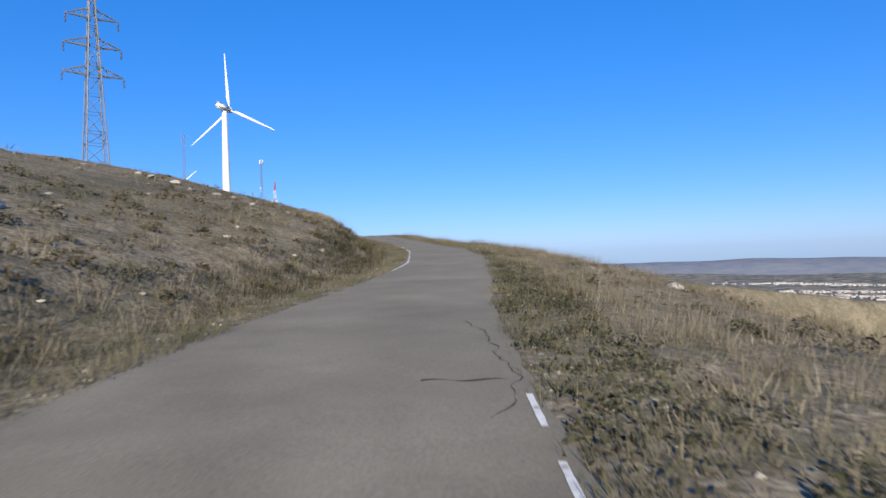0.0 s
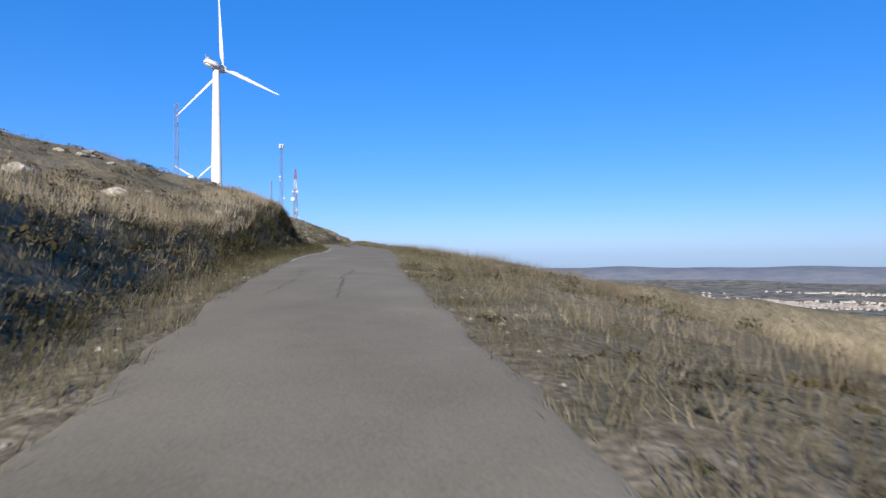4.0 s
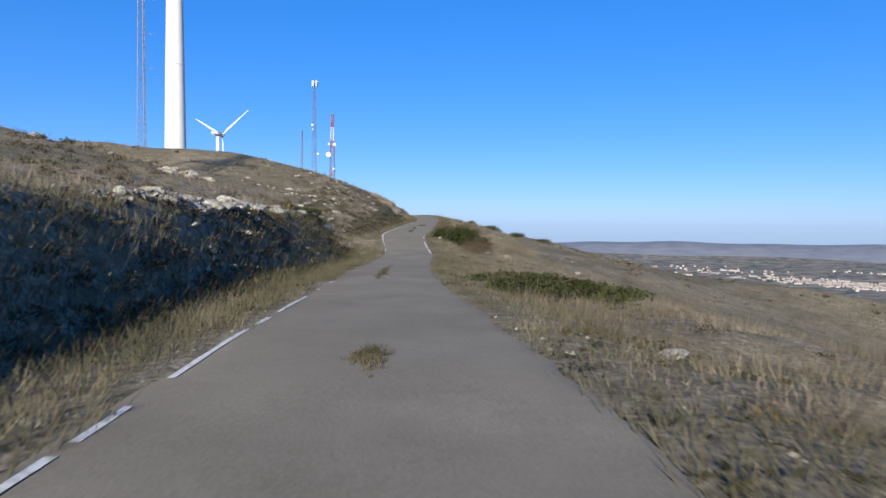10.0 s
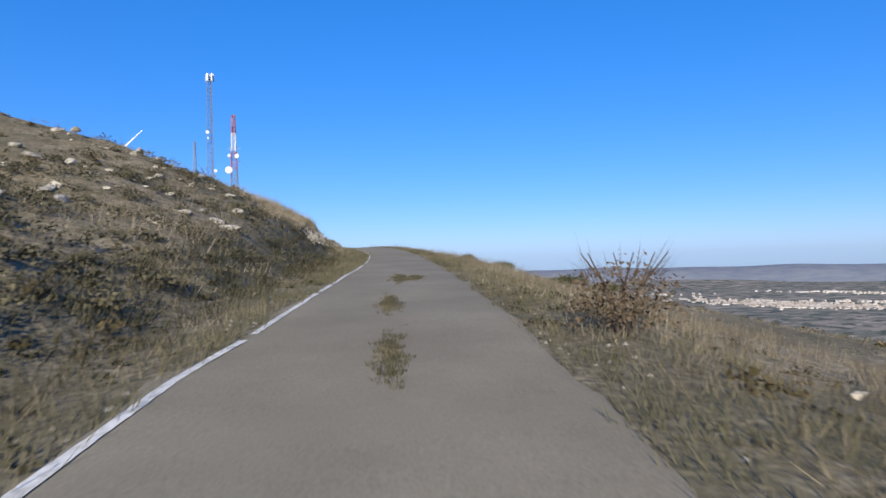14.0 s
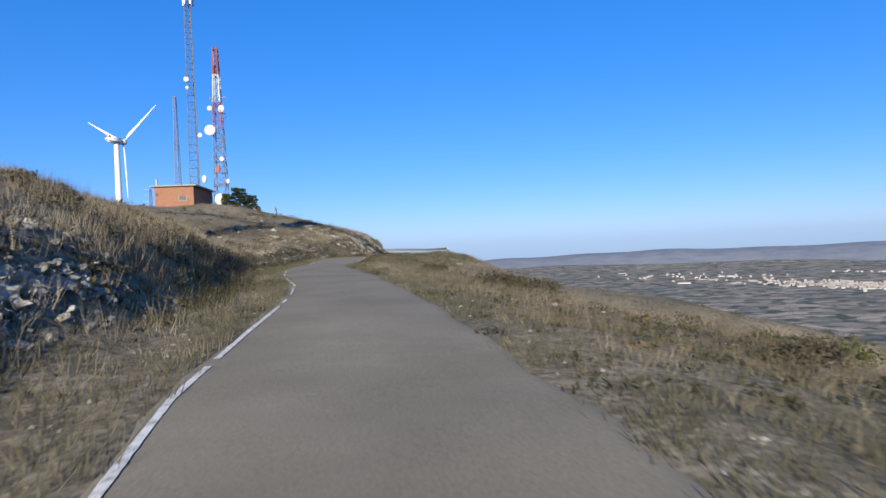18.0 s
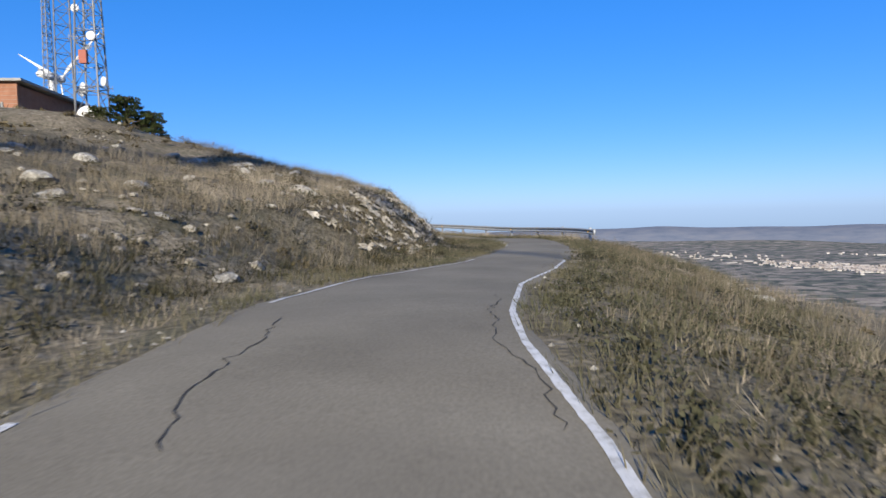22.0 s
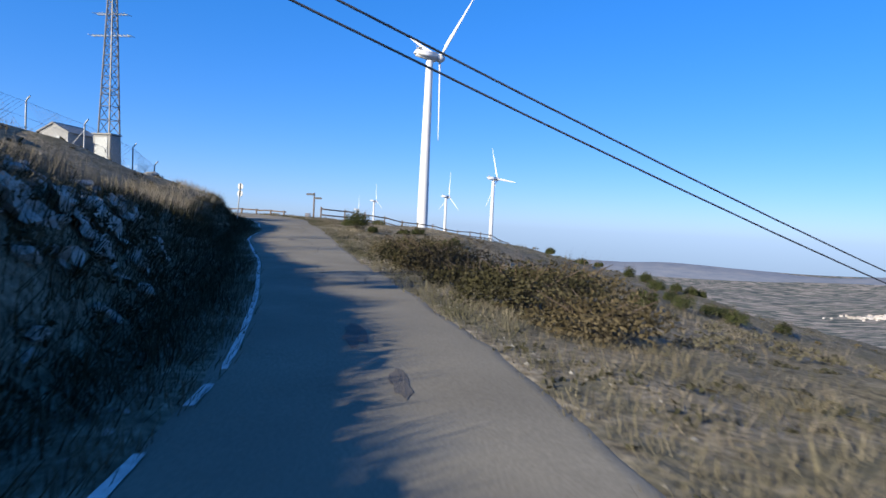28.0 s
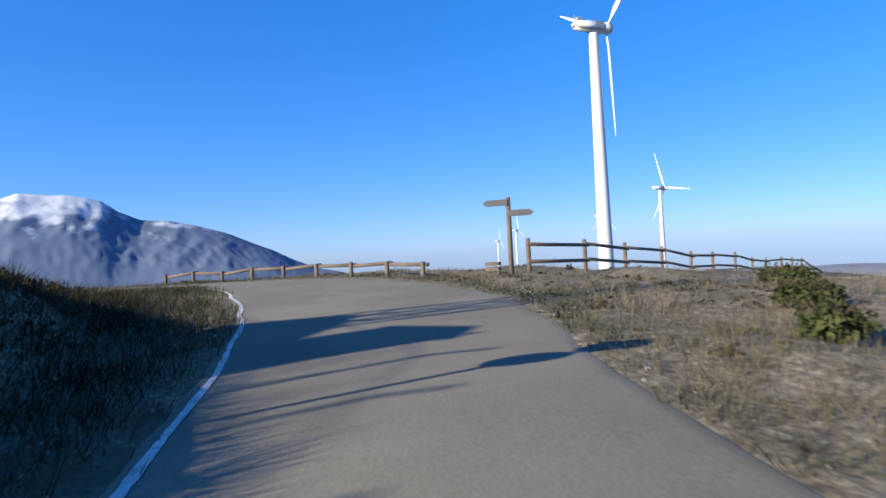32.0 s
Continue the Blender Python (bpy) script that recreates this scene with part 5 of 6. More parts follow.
bush(130.2, 3.5, 1.25, 0.5, M_LEAF, "low sprawling green bramble on the verge", 2600)
bush(131.5, 5.3, 1.5, 0.6, M_LEAF, "low sprawling green bramble on the verge", 2600)
bush(152.8, -6.4, 1.1, 1.2, M_LEAF, "dark green bush on the uphill verge", 3000)
bush(154.6, -6.4, 1.0, 1.1, M_LEAF, "dark green bush on the uphill verge", 2000)
bush(143.8, -5.2, 0.7, 0.4, M_LEAF, "dark bush on the lip of the rocky bank", 2600)
bush(141.4, -4.9, 0.7, 0.3, M_LEAF, "dark bush on the lip of the rocky bank", 2800)
bush(139.0, -5.4, 0.8, 0.45, M_SCRUB, "dark scrub bush on the cut bank", 2400)
bush(320.6, 3.5, 1.2, 0.75, M_SCRUB, "tangled brown bramble thicket beside the road", 2400, 0.035)
bush(322.6, 3.3, 1.4, 0.95, M_THICKET, "tangled dark bramble thicket beside the road", 2800, 0.035)
bush(324.2, 4.6, 1.5, 0.9, M_SCRUB, "tangled brown bramble thicket beside the road", 2600, 0.035)
bush(325.5, 3.2, 1.2, 0.8, M_THICKET, "tangled dark bramble thicket beside the road", 2600, 0.035)
bush(328.0, 3.3, 1.5, 1.1, M_SCRUB, "tangled brown bramble thicket beside the road", 2800, 0.035)
bush(331.5, 3.4, 1.7, 1.1, M_THICKET, "tangled brown bramble thicket beside the road", 3400, 0.035)
bush(329.8, 3.0, 1.2, 0.8, M_THICKET, "tangled bramble thicket beside the road", 1800)
bush(334.2, 3.5, 1.4, 1.0, M_SCRUB, "tangled brown bramble thicket beside the road", 2400, 0.035)
bush(352.0, 4.4, 0.9, 1.3, M_PINE, "rounded olive-green juniper bush on the shoulder", 3200, 0.035)
for s_, d_, r_, h_ in ((350, 5.1, 0.32, 0.5), (352.4, 7.6, 0.5, 0.5), (353.5, 8.8, 0.55, 0.6), (342.5, 5.2, 0.5, 0.55), (343.5, 6.6, 0.4, 0.42), (344.2, 7.3, 0.4, 0.42), (345, 8.6, 0.35, 0.55), (341.5, 6.9, 0.45, 0.6),
                       (357.6, 4.5, 0.4, 0.55), (360, 5.9, 0.5, 0.5), (362.5, 8.2, 0.6, 0.6), (326.5, 7.9, 0.4, 0.5), (332, 8.2, 0.35, 0.35), (331, 6.6, 0.4, 0.4), (331, 5.4, 0.35, 0.4), (326, 7.6, 0.35, 0.45), (345.5, 8.7, 0.35, 0.4)):
    bush(s_, d_, r_, h_, M_PINE, "small olive-green juniper among dry grass", 900, 0.045)
for s_, d_, r_, h_ in ((226.5, 6.6, 1.1, 1.0), (224.8, 7.8, 0.9, 0.8), (234, 6.4, 0.8, 0.6), (240, 6.0, 0.9, 0.7), (246.5, 5.6, 0.8, 0.6), (212, 7.2, 0.8, 0.6), (204, 7.6, 0.7, 0.6)):
    bush(s_, d_, r_, h_, M_CUSHION, "dark brown thorn bush on the edge of the slope", 1600, 0.04)
bush(232.0, 9.0, 1.0, 0.9, M_PINE, "green broom bush on the downhill slope", 1100, 0.05)
for s_, d_ in ((206, 11), (211, 13), (217, 12.5), (222, 15), (198, 13), (240, 14), (246, 16), (252, 13), (236, 18), (202, 18)):
    bush(s_, d_, 1.3, 0.9, M_PINE, "green broom bush on the downhill slope", 900, 0.06)
for s_, d_ in ((104, 28), (107, 30), (112, 29), (96, 31), (119, 30), (124, 27)):
    bush(s_, d_, 1.2, 1.0, M_LEAF, "dark round bush on the far edge of the slope", 700, 0.08)


def pine(x, y, h, label):
    z = gz_at(x, y)
    root = new("pine_tree")
    root.matrix_world = pose(x, y, z)
    tagged(root, label, "tree")
    bm = bmesh.new()
    tube(bm, (0, 0, -0.2), (0.1, 0.05, h * 0.55), 0.06 * h, 0.04 * h, 10)
    tube(bm, (0.1, 0.05, h * 0.55), (0.05, 0, h * 0.95), 0.04 * h, 0.012 * h, 8)
    part("trunk", bm, M_BARK, root, smooth_shade=True)
    for k in range(9):
        a, zz = k * 2.3, h * (0.35 + 0.06 * k)
        bm = bmesh.new()
        tube(bm, (0.08, 0.03, zz), (0.36 * h * math.cos(a) * (1 - 0.06 * k), 0.36 * h * math.sin(a) * (1 - 0.06 * k), zz + 0.12 * h), 0.02 * h, 0.006 * h, 6)
        part("limb", bm, M_BARK, root)
    n = 16
    cx, cy = 0.3 * h * np.cos(np.arange(n) * 2.3) * (1 - 0.035 * np.arange(n)), 0.3 * h * np.sin(np.arange(n) * 2.3) * (1 - 0.035 * np.arange(n))
    cz = h * (0.16 + 0.048 * np.arange(n))
    v, f = leaves(cx, cy, cz, np.full(n, 0.2 * h), np.full(n, 0.16 * h), 330, 0.022 * h + 0.015)
    ob = mesh_object("crown", v, f, M_LEAF if h > 2.6 else M_PINE, False)
    ob.parent = root


pine(-72.6, 281.8, 3.3, "dark pine beside the brick hut")
pine(-71.2, 282.6, 2.7, "dark pine beside the brick hut")
pine(-74.0, 280.9, 2.0, "dark pine beside the brick hut")
for x, y, r_, h_ in ((-101.2, 357.5, 0.6, 0.9), (-101.5, 362.5, 0.9, 1.0), (-102.6, 367.9, 0.6, 0.8), (-97.7, 367.5, 0.8, 1.6), (-95.7, 367.4, 0.8, 1.5), (-91.5, 361.4, 1.0, 1.6), (-92.8, 369.2, 0.7, 1.3), (-92.2, 371.5, 0.8, 1.4),
                     (-90.6, 372.6, 0.7, 1.3), (-85.8, 354.7, 1.2, 1.8), (-85.5, 359.8, 1.1, 1.6), (-84.7, 361.6, 1.0, 1.6), (-83.0, 360.2, 1.2, 1.8), (-90.2, 344.7, 0.7, 1.1), (-82.1, 369.3, 0.9, 1.5), (-88.2, 357.4, 0.9, 1.4)):
    s_ = int(((AX[:, 0] - x) ** 2 + (AX[:, 1] - y) ** 2).argmin())
    d_ = (x - AX[s_, 0]) * NOR[s_, 0] + (y - AX[s_, 1]) * NOR[s_, 1]
    bush(SS[s_], d_, r_, h_, M_PINE, "young round-crowned pine on the far slope", 1300, 0.06)


# ---- rocks ----
def rock_mesh(seed, m):
    r = random.Random(seed)
    bm = bmesh.new()
    bmesh.ops.create_icosphere(bm, subdivisions=2, radius=1)
    planes = [(Vector((r.uniform(-1, 1), r.uniform(-1, 1), r.uniform(-0.4, 1))).normalized(), r.uniform(0.55, 0.85)) for k in range(9)]
    for v in bm.verts:
        for nrm, dd in planes:
            e = v.co.dot(nrm) - dd
            if e > 0:
                v.co -= nrm * e * 0.92
        v.co += Vector((r.uniform(-1, 1), r.uniform(-1, 1), r.uniform(-1, 1))) * 0.04
        v.co.z *= 0.6
    me = bpy.data.meshes.new("rock")
    bm.to_mesh(me)
    bm.free()
    me.materials.append(m)
    return me


ROCKS = [rock_mesh(k, M_ROCK) for k in range(7)]
CHALK = [rock_mesh(40 + k, M_CHALK) for k in range(6)]
rk = random.Random(8)


def rock(x, y, size, label, pool=ROCKS, sink=0.25, group="rocks on the slope", z=None):
    ob = new("rock", rk.choice(pool))
    zz = gz_at(x, y) if z is None else z
    ob.matrix_world = Matrix.LocRotScale((x, y, zz + size * (0.5 - sink) * 0.35), Euler((rk.uniform(-0.25, 0.25), rk.uniform(-0.25, 0.25), rk.uniform(0, 6.28))), (size * rk.uniform(0.8, 1.5), size * rk.uniform(0.6, 1.0), size * rk.uniform(0.5, 0.85)))
    tagged(ob, label, "rock", group)
    return ob


LR = "weathered pale grey limestone rock in dry grass"
for s_, d_, sz in ((157.3, 2.5, 0.3), (157.9, 2.7, 0.22), (131.0, 5.6, 0.3), (100.5, 8.2, 0.5), (101.6, 8.8, 0.6), (99.5, 9.4, 0.45), (18.0, 6.5, 0.35), (19.3, 6.9, 0.3), (156.0, 3.1, 0.2), (256.0, -5.0, 0.35),
                   (241.5, -4.4, 0.3), (263.0, 5.5, 0.35), (266.0, 6.2, 0.3), (190.0, -4.4, 0.3), (236.5, -3.3, 0.22), (346.5, 3.6, 0.11), (165.0, -6.4, 0.5), (162.0, -7.8, 0.75), (163.2, -8.3, 0.5), (141.0, 5.2, 0.3), (136.0, 4.0, 0.25)):
    x, y = at_road(s_, d_)
    rock(float(x), float(y), sz, LR)
# outcrops on the uphill side: s range, distance range, how many, size
for s0, s1, d0, d1, n, a, b in ((2, 45, 8, 26, 34, 0.15, 0.5), (56, 76, 6, 14, 22, 0.15, 0.4), (96, 112, 5.5, 20, 26, 0.15, 0.5), (126, 141, 4.6, 6.4, 26, 0.2, 0.55), (140, 152, 8, 22, 30, 0.15, 0.55),
                                (152, 185, 5, 22, 90, 0.15, 0.5), (196, 214, 4.5, 14, 26, 0.12, 0.35), (222, 262, 4.5, 26, 60, 0.12, 0.36), (262, 274, 6, 18, 18, 0.15, 0.45), (286, 318, 4.2, 7, 40, 0.12, 0.35), (322, 352, 4, 8, 12, 0.12, 0.35)):
    for k in range(int(n * 0.62)):
        s_, d_ = rk.uniform(s0, s1), rk.uniform(d0, d1)
        x, y = at_road(s_, float(edge_l(s_)) - d_ + 2.0)
        rock(float(x), float(y), rk.uniform(a, b) * (1.25 if rk.random() < 0.15 else 0.8), LR)
for s_, d_, sz in ((98.5, 5.8, .3), (98, 5.9, .3), (96.5, 5.4, .4), (88.5, 4.2, .3), (119, 3.4, .25), (152.5, 5.3, .4), (152.5, 6.8, .35), (272, -14, .5), (271, -11.6, .4), (271.5, -10.4, .35), (256.5, -8.8, .3), (257.5, -10.1, .4), (257, -13.2, .45), (259, -12.4, .3), (273, -15.4, .5), (273, -12.5, .4), (272.5, -10, .35),
                   (251, -13.4, .5), (251.5, -14.8, .4), (164.5, -9, .45), (162.5, -9.1, .5), (172.5, -12.5, .45), (180, -13.8, .4), (177, -10.6, .4), (173, -7.9, .3), (176, -4.7, .3), (272, -3.8, .22), (245, -5.2, .35), (246.5, -6, .3), (240, -6.4, .4)):
    x, y = at_road(s_, d_)
    rock(float(x), float(y), sz, LR)
for k in range(26):
    s_ = rk.uniform(90, 310)
    x, y = at_road(s_, float(edge_r(s_)) + rk.uniform(2.5, 14))
    rock(float(x), float(y), rk.uniform(0.12, 0.34), LR)


# a lip of broken pale stones along the top of the overgrown bank
for k in range(52):
    s_ = 126.5 + 23 * (k + rk.random()) / 52
    x, y = at_road(s_, float(edge_l(s_) - verge_l(s_) - bank_w(s_)) + 0.1 + rk.uniform(-0.35, 0.25))
    rock(float(x), float(y), rk.uniform(0.2, 0.46), "jagged pale limestone block on the lip of the bank", sink=-0.2)
for k in range(24):
    s_ = 80 + 13 * (k + rk.random()) / 24
    x, y = at_road(s_, float(edge_l(s_) - verge_l(s_) - bank_w(s_) * rk.uniform(0.85, 1.15)))
    rock(float(x), float(y), rk.uniform(0.1, 0.22), "pale limestone block in the overgrown bank", sink=-0.25)
for s_, d_, sz in ((144.6, -4.5, 0.5), (145.4, -4.6, 0.5), (146.2, -4.7, 0.45), (147.0, -4.8, 0.4), (149.3, -5.8, 0.45)):
    x, y = at_road(s_, d_)
    rock(float(x), float(y), sz, "upright weathered limestone block in the bank", sink=-0.4)


# pale rock faces of the cuttings: broken blocks set in the bank
def cutting(s0, s1, n, h0, h1, label, pool):
    root = new("rock_cutting")
    tagged(root, label, "rock face")
    for k in range(n):
        s_ = rk.uniform(s0, s1)
        f = rk.random()
        d_ = float(edge_l(s_)) - float(verge_l(s_)) - 0.2 - f * float(bank_w(s_)) * 1.3
        x, y = [float(v) for v in at_road(s_, d_)]
        ob = new("block", rk.choice(pool))
        z = gz_at(x, y)
        q = rk.uniform(h0, h1)
        ob.matrix_world = Matrix.LocRotScale((x, y, z + 0.02), Euler((rk.uniform(-0.5, 0.5), rk.uniform(-0.5, 0.5), rk.uniform(0, 6.28))), (q * rk.uniform(0.8, 1.4), q * rk.uniform(0.6, 1.1), q * rk.uniform(0.6, 1.1)))
        ob.parent = root


def rock_face(s0, s1, lo, hi, material, label, thr=-0.2, seed=1):
    """A broken skin of bare rock on the cut bank, with ragged edges and soil showing through."""
    ss, ff = np.arange(s0, s1, 0.09), np.linspace(lo, hi, 30)
    sg, fg = [q.ravel() for q in np.meshgrid(ss, ff, indexing="ij")]
    d = edge_l(sg) - verge_l(sg) - 0.1 - fg * bank_w(sg)
    x, y = at_road(sg, d)
    z = np.interp(sg, SS, AX[:, 2]) + profile(sg, d, x, y)
    n1 = wave(2.4 * sg, fg * 3.0, 0.55, seed) + 0.6 * wave(2.4 * sg, fg * 3.0, 0.22, seed + 3)
    out = 0.02 + 0.10 * np.abs(n1)
    nx, ny = np.interp(sg, SS, NOR[:, 0]), np.interp(sg, SS, NOR[:, 1])
    r = np.random.RandomState(seed).uniform(-0.06, 0.06, (3, len(sg)))
    v = np.stack([x + nx * out + r[0], y + ny * out + r[1], z + 0.06 + 0.4 * out + r[2]], 1)
    faces = grid_faces(len(ss), len(ff))
    mask = (0.55 * wave(2.4 * sg, fg * 2.5, 1.2, seed + 7) + 0.6 * wave(2.4 * sg, fg * 3, 0.42, seed) + 0.4 * wave(2.4 * sg, fg * 3, 0.19, seed + 2) - 1.6 * (np.abs(fg - (lo + hi) / 2) / (hi - lo)) ** 2 * 2) > thr
    faces = faces[mask[faces].all(1)]
    ob = mesh_object("limestone_outcrop", v, faces, material, False)
    tagged(ob, label, "rock face")


rock_face(262, 282, 0.05, 1.05, M_CHALK, "crumbling pale limestone face of the road cutting", -0.1, 2)
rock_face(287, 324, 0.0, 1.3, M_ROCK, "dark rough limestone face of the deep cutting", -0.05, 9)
rock_face(122, 149, 0.88, 1.4, M_ROCK, "weathered limestone lip above the overgrown bank", 0.0, 10)
rock_face(187, 216, 0.28, 0.85, M_CHALK, "pale crumbling limestone cut under a scrubby lip", -0.08, 5)
cutting(263, 282, 300, 0.04, 0.17, "broken pale limestone face of the road cutting", CHALK)
cutting(204, 217, 280, 0.04, 0.15, "low pale limestone cutting under scrub", CHALK)
cutting(190, 200, 70, 0.03, 0.12, "low pale limestone cutting under scrub", CHALK)
cutting(244, 258, 90, 0.04, 0.15, "low pale limestone cutting under scrub", CHALK)
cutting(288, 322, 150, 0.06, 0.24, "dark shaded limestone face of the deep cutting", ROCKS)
cutting(124, 142, 40, 0.08, 0.24, "rocky lip of the overgrown bank", ROCKS)
cutting(70, 92, 36, 0.06, 0.2, "rocky bank under overhanging scrub", ROCKS)

# loose pale stones on the slopes
px, py, pz, pr = [], [], [], []
for n, s0, s1, side, near_, far, a, b in ((900, 0, 380, -1, 2.0, 24, 0.05, 0.17), (260, 85, 320, 1, 1.5, 14, 0.04, 0.13), (420, 148, 186, -1, 2.5, 20, 0.06, 0.22), (360, 226, 284, -1, 2.0, 18, 0.06, 0.2)):
    s, d, x, y, z = scatter(n, s0, s1, side, near_, far, 1.1)
    m = wave(x, y, 5.0, 12) + 0.6 * wave(x, y, 1.6, 4) > 0.15
    x, y, z = keep(m, x, y, z)
    px.append(x), py.append(y), pz.append(z + 0.03), pr.append(a + (b - a) * rs.uniform(0, 1, len(x)) ** 2)
px, py, pz, pr = [np.concatenate(v) for v in (px, py, pz, pr)]
ico = bmesh.new()
bmesh.ops.create_icosphere(ico, subdivisions=1, radius=1)
ov = np.array([v.co[:] for v in ico.verts])
of = np.array([[v.index for v in f.verts] for f in ico.faces])
ico.free()
jit = rs.uniform(0.55, 1.25, (len(px), len(ov), 1)) * np.stack([rs.uniform(0.8, 1.5, len(px)), rs.uniform(0.6, 1.1, len(px)), rs.uniform(0.4, 0.8, len(px))], 1)[:, None]
v = np.stack([px, py, pz], 1)[:, None] + ov[None] * pr[:, None, None] * jit
f = (np.arange(len(px))[:, None, None] * len(ov) + of[None]).reshape(-1, 3)
tagged(mesh_object("loose_stones", v.reshape(-1, 3), f, M_CHALK, False), "loose pale limestone stones scattered in the dry grass", "stones", kind="stuff")

# pebbles and gravel at the edges and in the lay-by
px, py, pz, pr = [], [], [], []
for n, s0, s1, side, far, a, b in ((1500, -5, 390, -1, 0.9, 0.012, 0.04), (1500, -5, 390, 1, 0.9, 0.012, 0.04), (700, 144, 156, -1, 3.2, 0.02, 0.07)):
    s, d, x, y, z = scatter(n, s0, s1, side, 0.0, far, 1.2)
    px.append(x), py.append(y), pz.append(z), pr.append(rs.uniform(a, b, n))
px, py, pz, pr = [np.concatenate(v) for v in (px, py, pz, pr)]
o = np.array([(1, 0, 0), (-1, 0, 0), (0, 1, 0), (0, -1, 0), (0, 0, 0.8), (0, 0, -0.8)])
v = np.stack([px, py, pz], 1)[:, None] + o[None] * pr[:, None, None] * rs.uniform(0.6, 1.3, (len(px), 6, 1))
fo = np.array([(0, 2, 4), (2, 1, 4), (1, 3, 4), (3, 0, 4), (2, 0, 5), (1, 2, 5), (3, 1, 5), (0, 3, 5)])
f = (np.arange(len(px))[:, None, None] * 6 + fo[None]).reshape(-1, 3)
tagged(mesh_object("gravel", v.reshape(-1, 3), f, M_ROCK, False), "loose pale gravel along the asphalt's edge", "gravel", kind="stuff")


# ---- road paint, cracks and patches ----
def ribbon(name, ss, dd, width, material, lift, label=""):
    w = np.broadcast_to(width, ss.shape) / 2
    v = []
    for e in (-1, 1):
        x, y = at_road(ss, dd + e * w)
        v.append(np.stack([x, y, road_z(ss, dd + e * w) + lift], 1))
    n = len(ss)
    k = np.arange(n - 1)
    ob = mesh_object(name, np.concatenate(v), np.stack([k, k + 1, k + 1 + n, k + n], 1), material)
    ob.parent = road
    if label:
        ob["label"] = label
    return ob


def edge_line(s0, s1, side, inset=0.16, width=0.1, wear=0.5):
    """A worn white edge line, broken where the paint has gone."""
    s, on = s0, None
    st = np.arange(s0, s1, 0.12)
    ok = (wave(st, 0 * st, 1.7, s0) + 0.7 * wave(st, 0 * st, 0.5, 2 * s0) + 0.35 * wave(st, 0 * st, 0.14, s0)) > -1.25 + wear
    a = None
    for k in range(len(st) + 1):
        if k < len(st) and ok[k]:
            a = st[k] if a is None else a
        elif a is not None:
            b = st[min(k, len(st) - 1)]
            if b - a > 0.2:
                q = np.arange(a, b, 0.1)
                if len(q) > 1:
                    e = edge_l(q) + inset if side < 0 else edge_r(q) - inset
                    ribbon("edge_line", q, e + 0.02 * wave(q, 0 * q, 3, 1), width * (1 + 0.18 * wave(q, 0 * q, 0.6, 5) + 0.16 * wave(q, 0 * q, 0.09, 3)), M_PAINT, 0.007)
            a = None


for s0, s1, side, wear in ((20, 47, -1, 0.55), (64, 93, -1, 0.5), (93, 104, -1, 0.75), (112, 129, -1, 0.8), (148, 149.6, -1, 0), (151, 154, -1, 0.3), (155, 172, -1, 0.25), (172, 182, -1, 0.8), (183, 215, -1, 0.2), (215, 230, -1, 0.95), (230.8, 235, -1, 0.3),
                           (246, 250, -1, 0.8), (253.5, 261, -1, 0.2), (261, 263, -1, 0.8), (270.6, 283, -1, 0.0), (283, 297, -1, 0.8), (297, 318, -1, 0.85), (318, 346, -1, 0.5), (350, 378, -1, 0.25),
                           (-4, 5, 1, 1.05), (109.5, 114.5, 1, 0.15), (146, 149.5, 1, 0.7), (150, 154.5, 1, 0.0), (157, 160, 1, 0.3), (241, 243.2, 1, 0.2), (245.5, 262.4, 1, 0.0)):
    edge_line(s0, s1, side, width=0.055 if s0 < 0 else 0.1 if 145 < s0 < 175 else 0.075, wear=wear)


def crack(s0, d0, ln, across=0.3, w=0.022, seed=1):
    r = random.Random(seed)
    n = max(4, int(ln / 0.16))
    s, d, ss, dd = s0, d0, [], []
    for k in range(n):
        ss.append(s), dd.append(d)
        s += 0.16 * (1 - across * 0.5) * r.uniform(0.6, 1.4)
        d += r.gauss(0, 0.05) + across * 0.1 * r.choice((-1, 1))
    ww = np.array([w * r.uniform(0.4, 1.4) for k in range(n)])
    ww[0] = ww[-1] = 0.004
    o = np.argsort(ss)
    ribbon("crack", np.array(ss)[o], np.array(dd)[o], ww, M_CRACK, 0.006)


def traced(points, w=0.02, seed=1):
    """A crack through the given arcs and offsets, with small jogs."""
    r = random.Random(seed)
    points = sorted(points)
    q = np.arange(points[0][0], points[-1][0], 0.11)
    base = np.interp(q, [p[0] for p in points], [p[1] for p in points])
    off, jog = 0.0, []
    for k in range(len(q)):
        off = 0.55 * off + r.gauss(0, 0.034)
        jog.append(off)
    ww = np.array([0.78 * w * r.uniform(0.2, 1.4) for k in range(len(q))])
    ww[0] = ww[-1] = 0.003
    ribbon("crack", q, base + np.array(jog), ww, M_CRACK, 0.006)


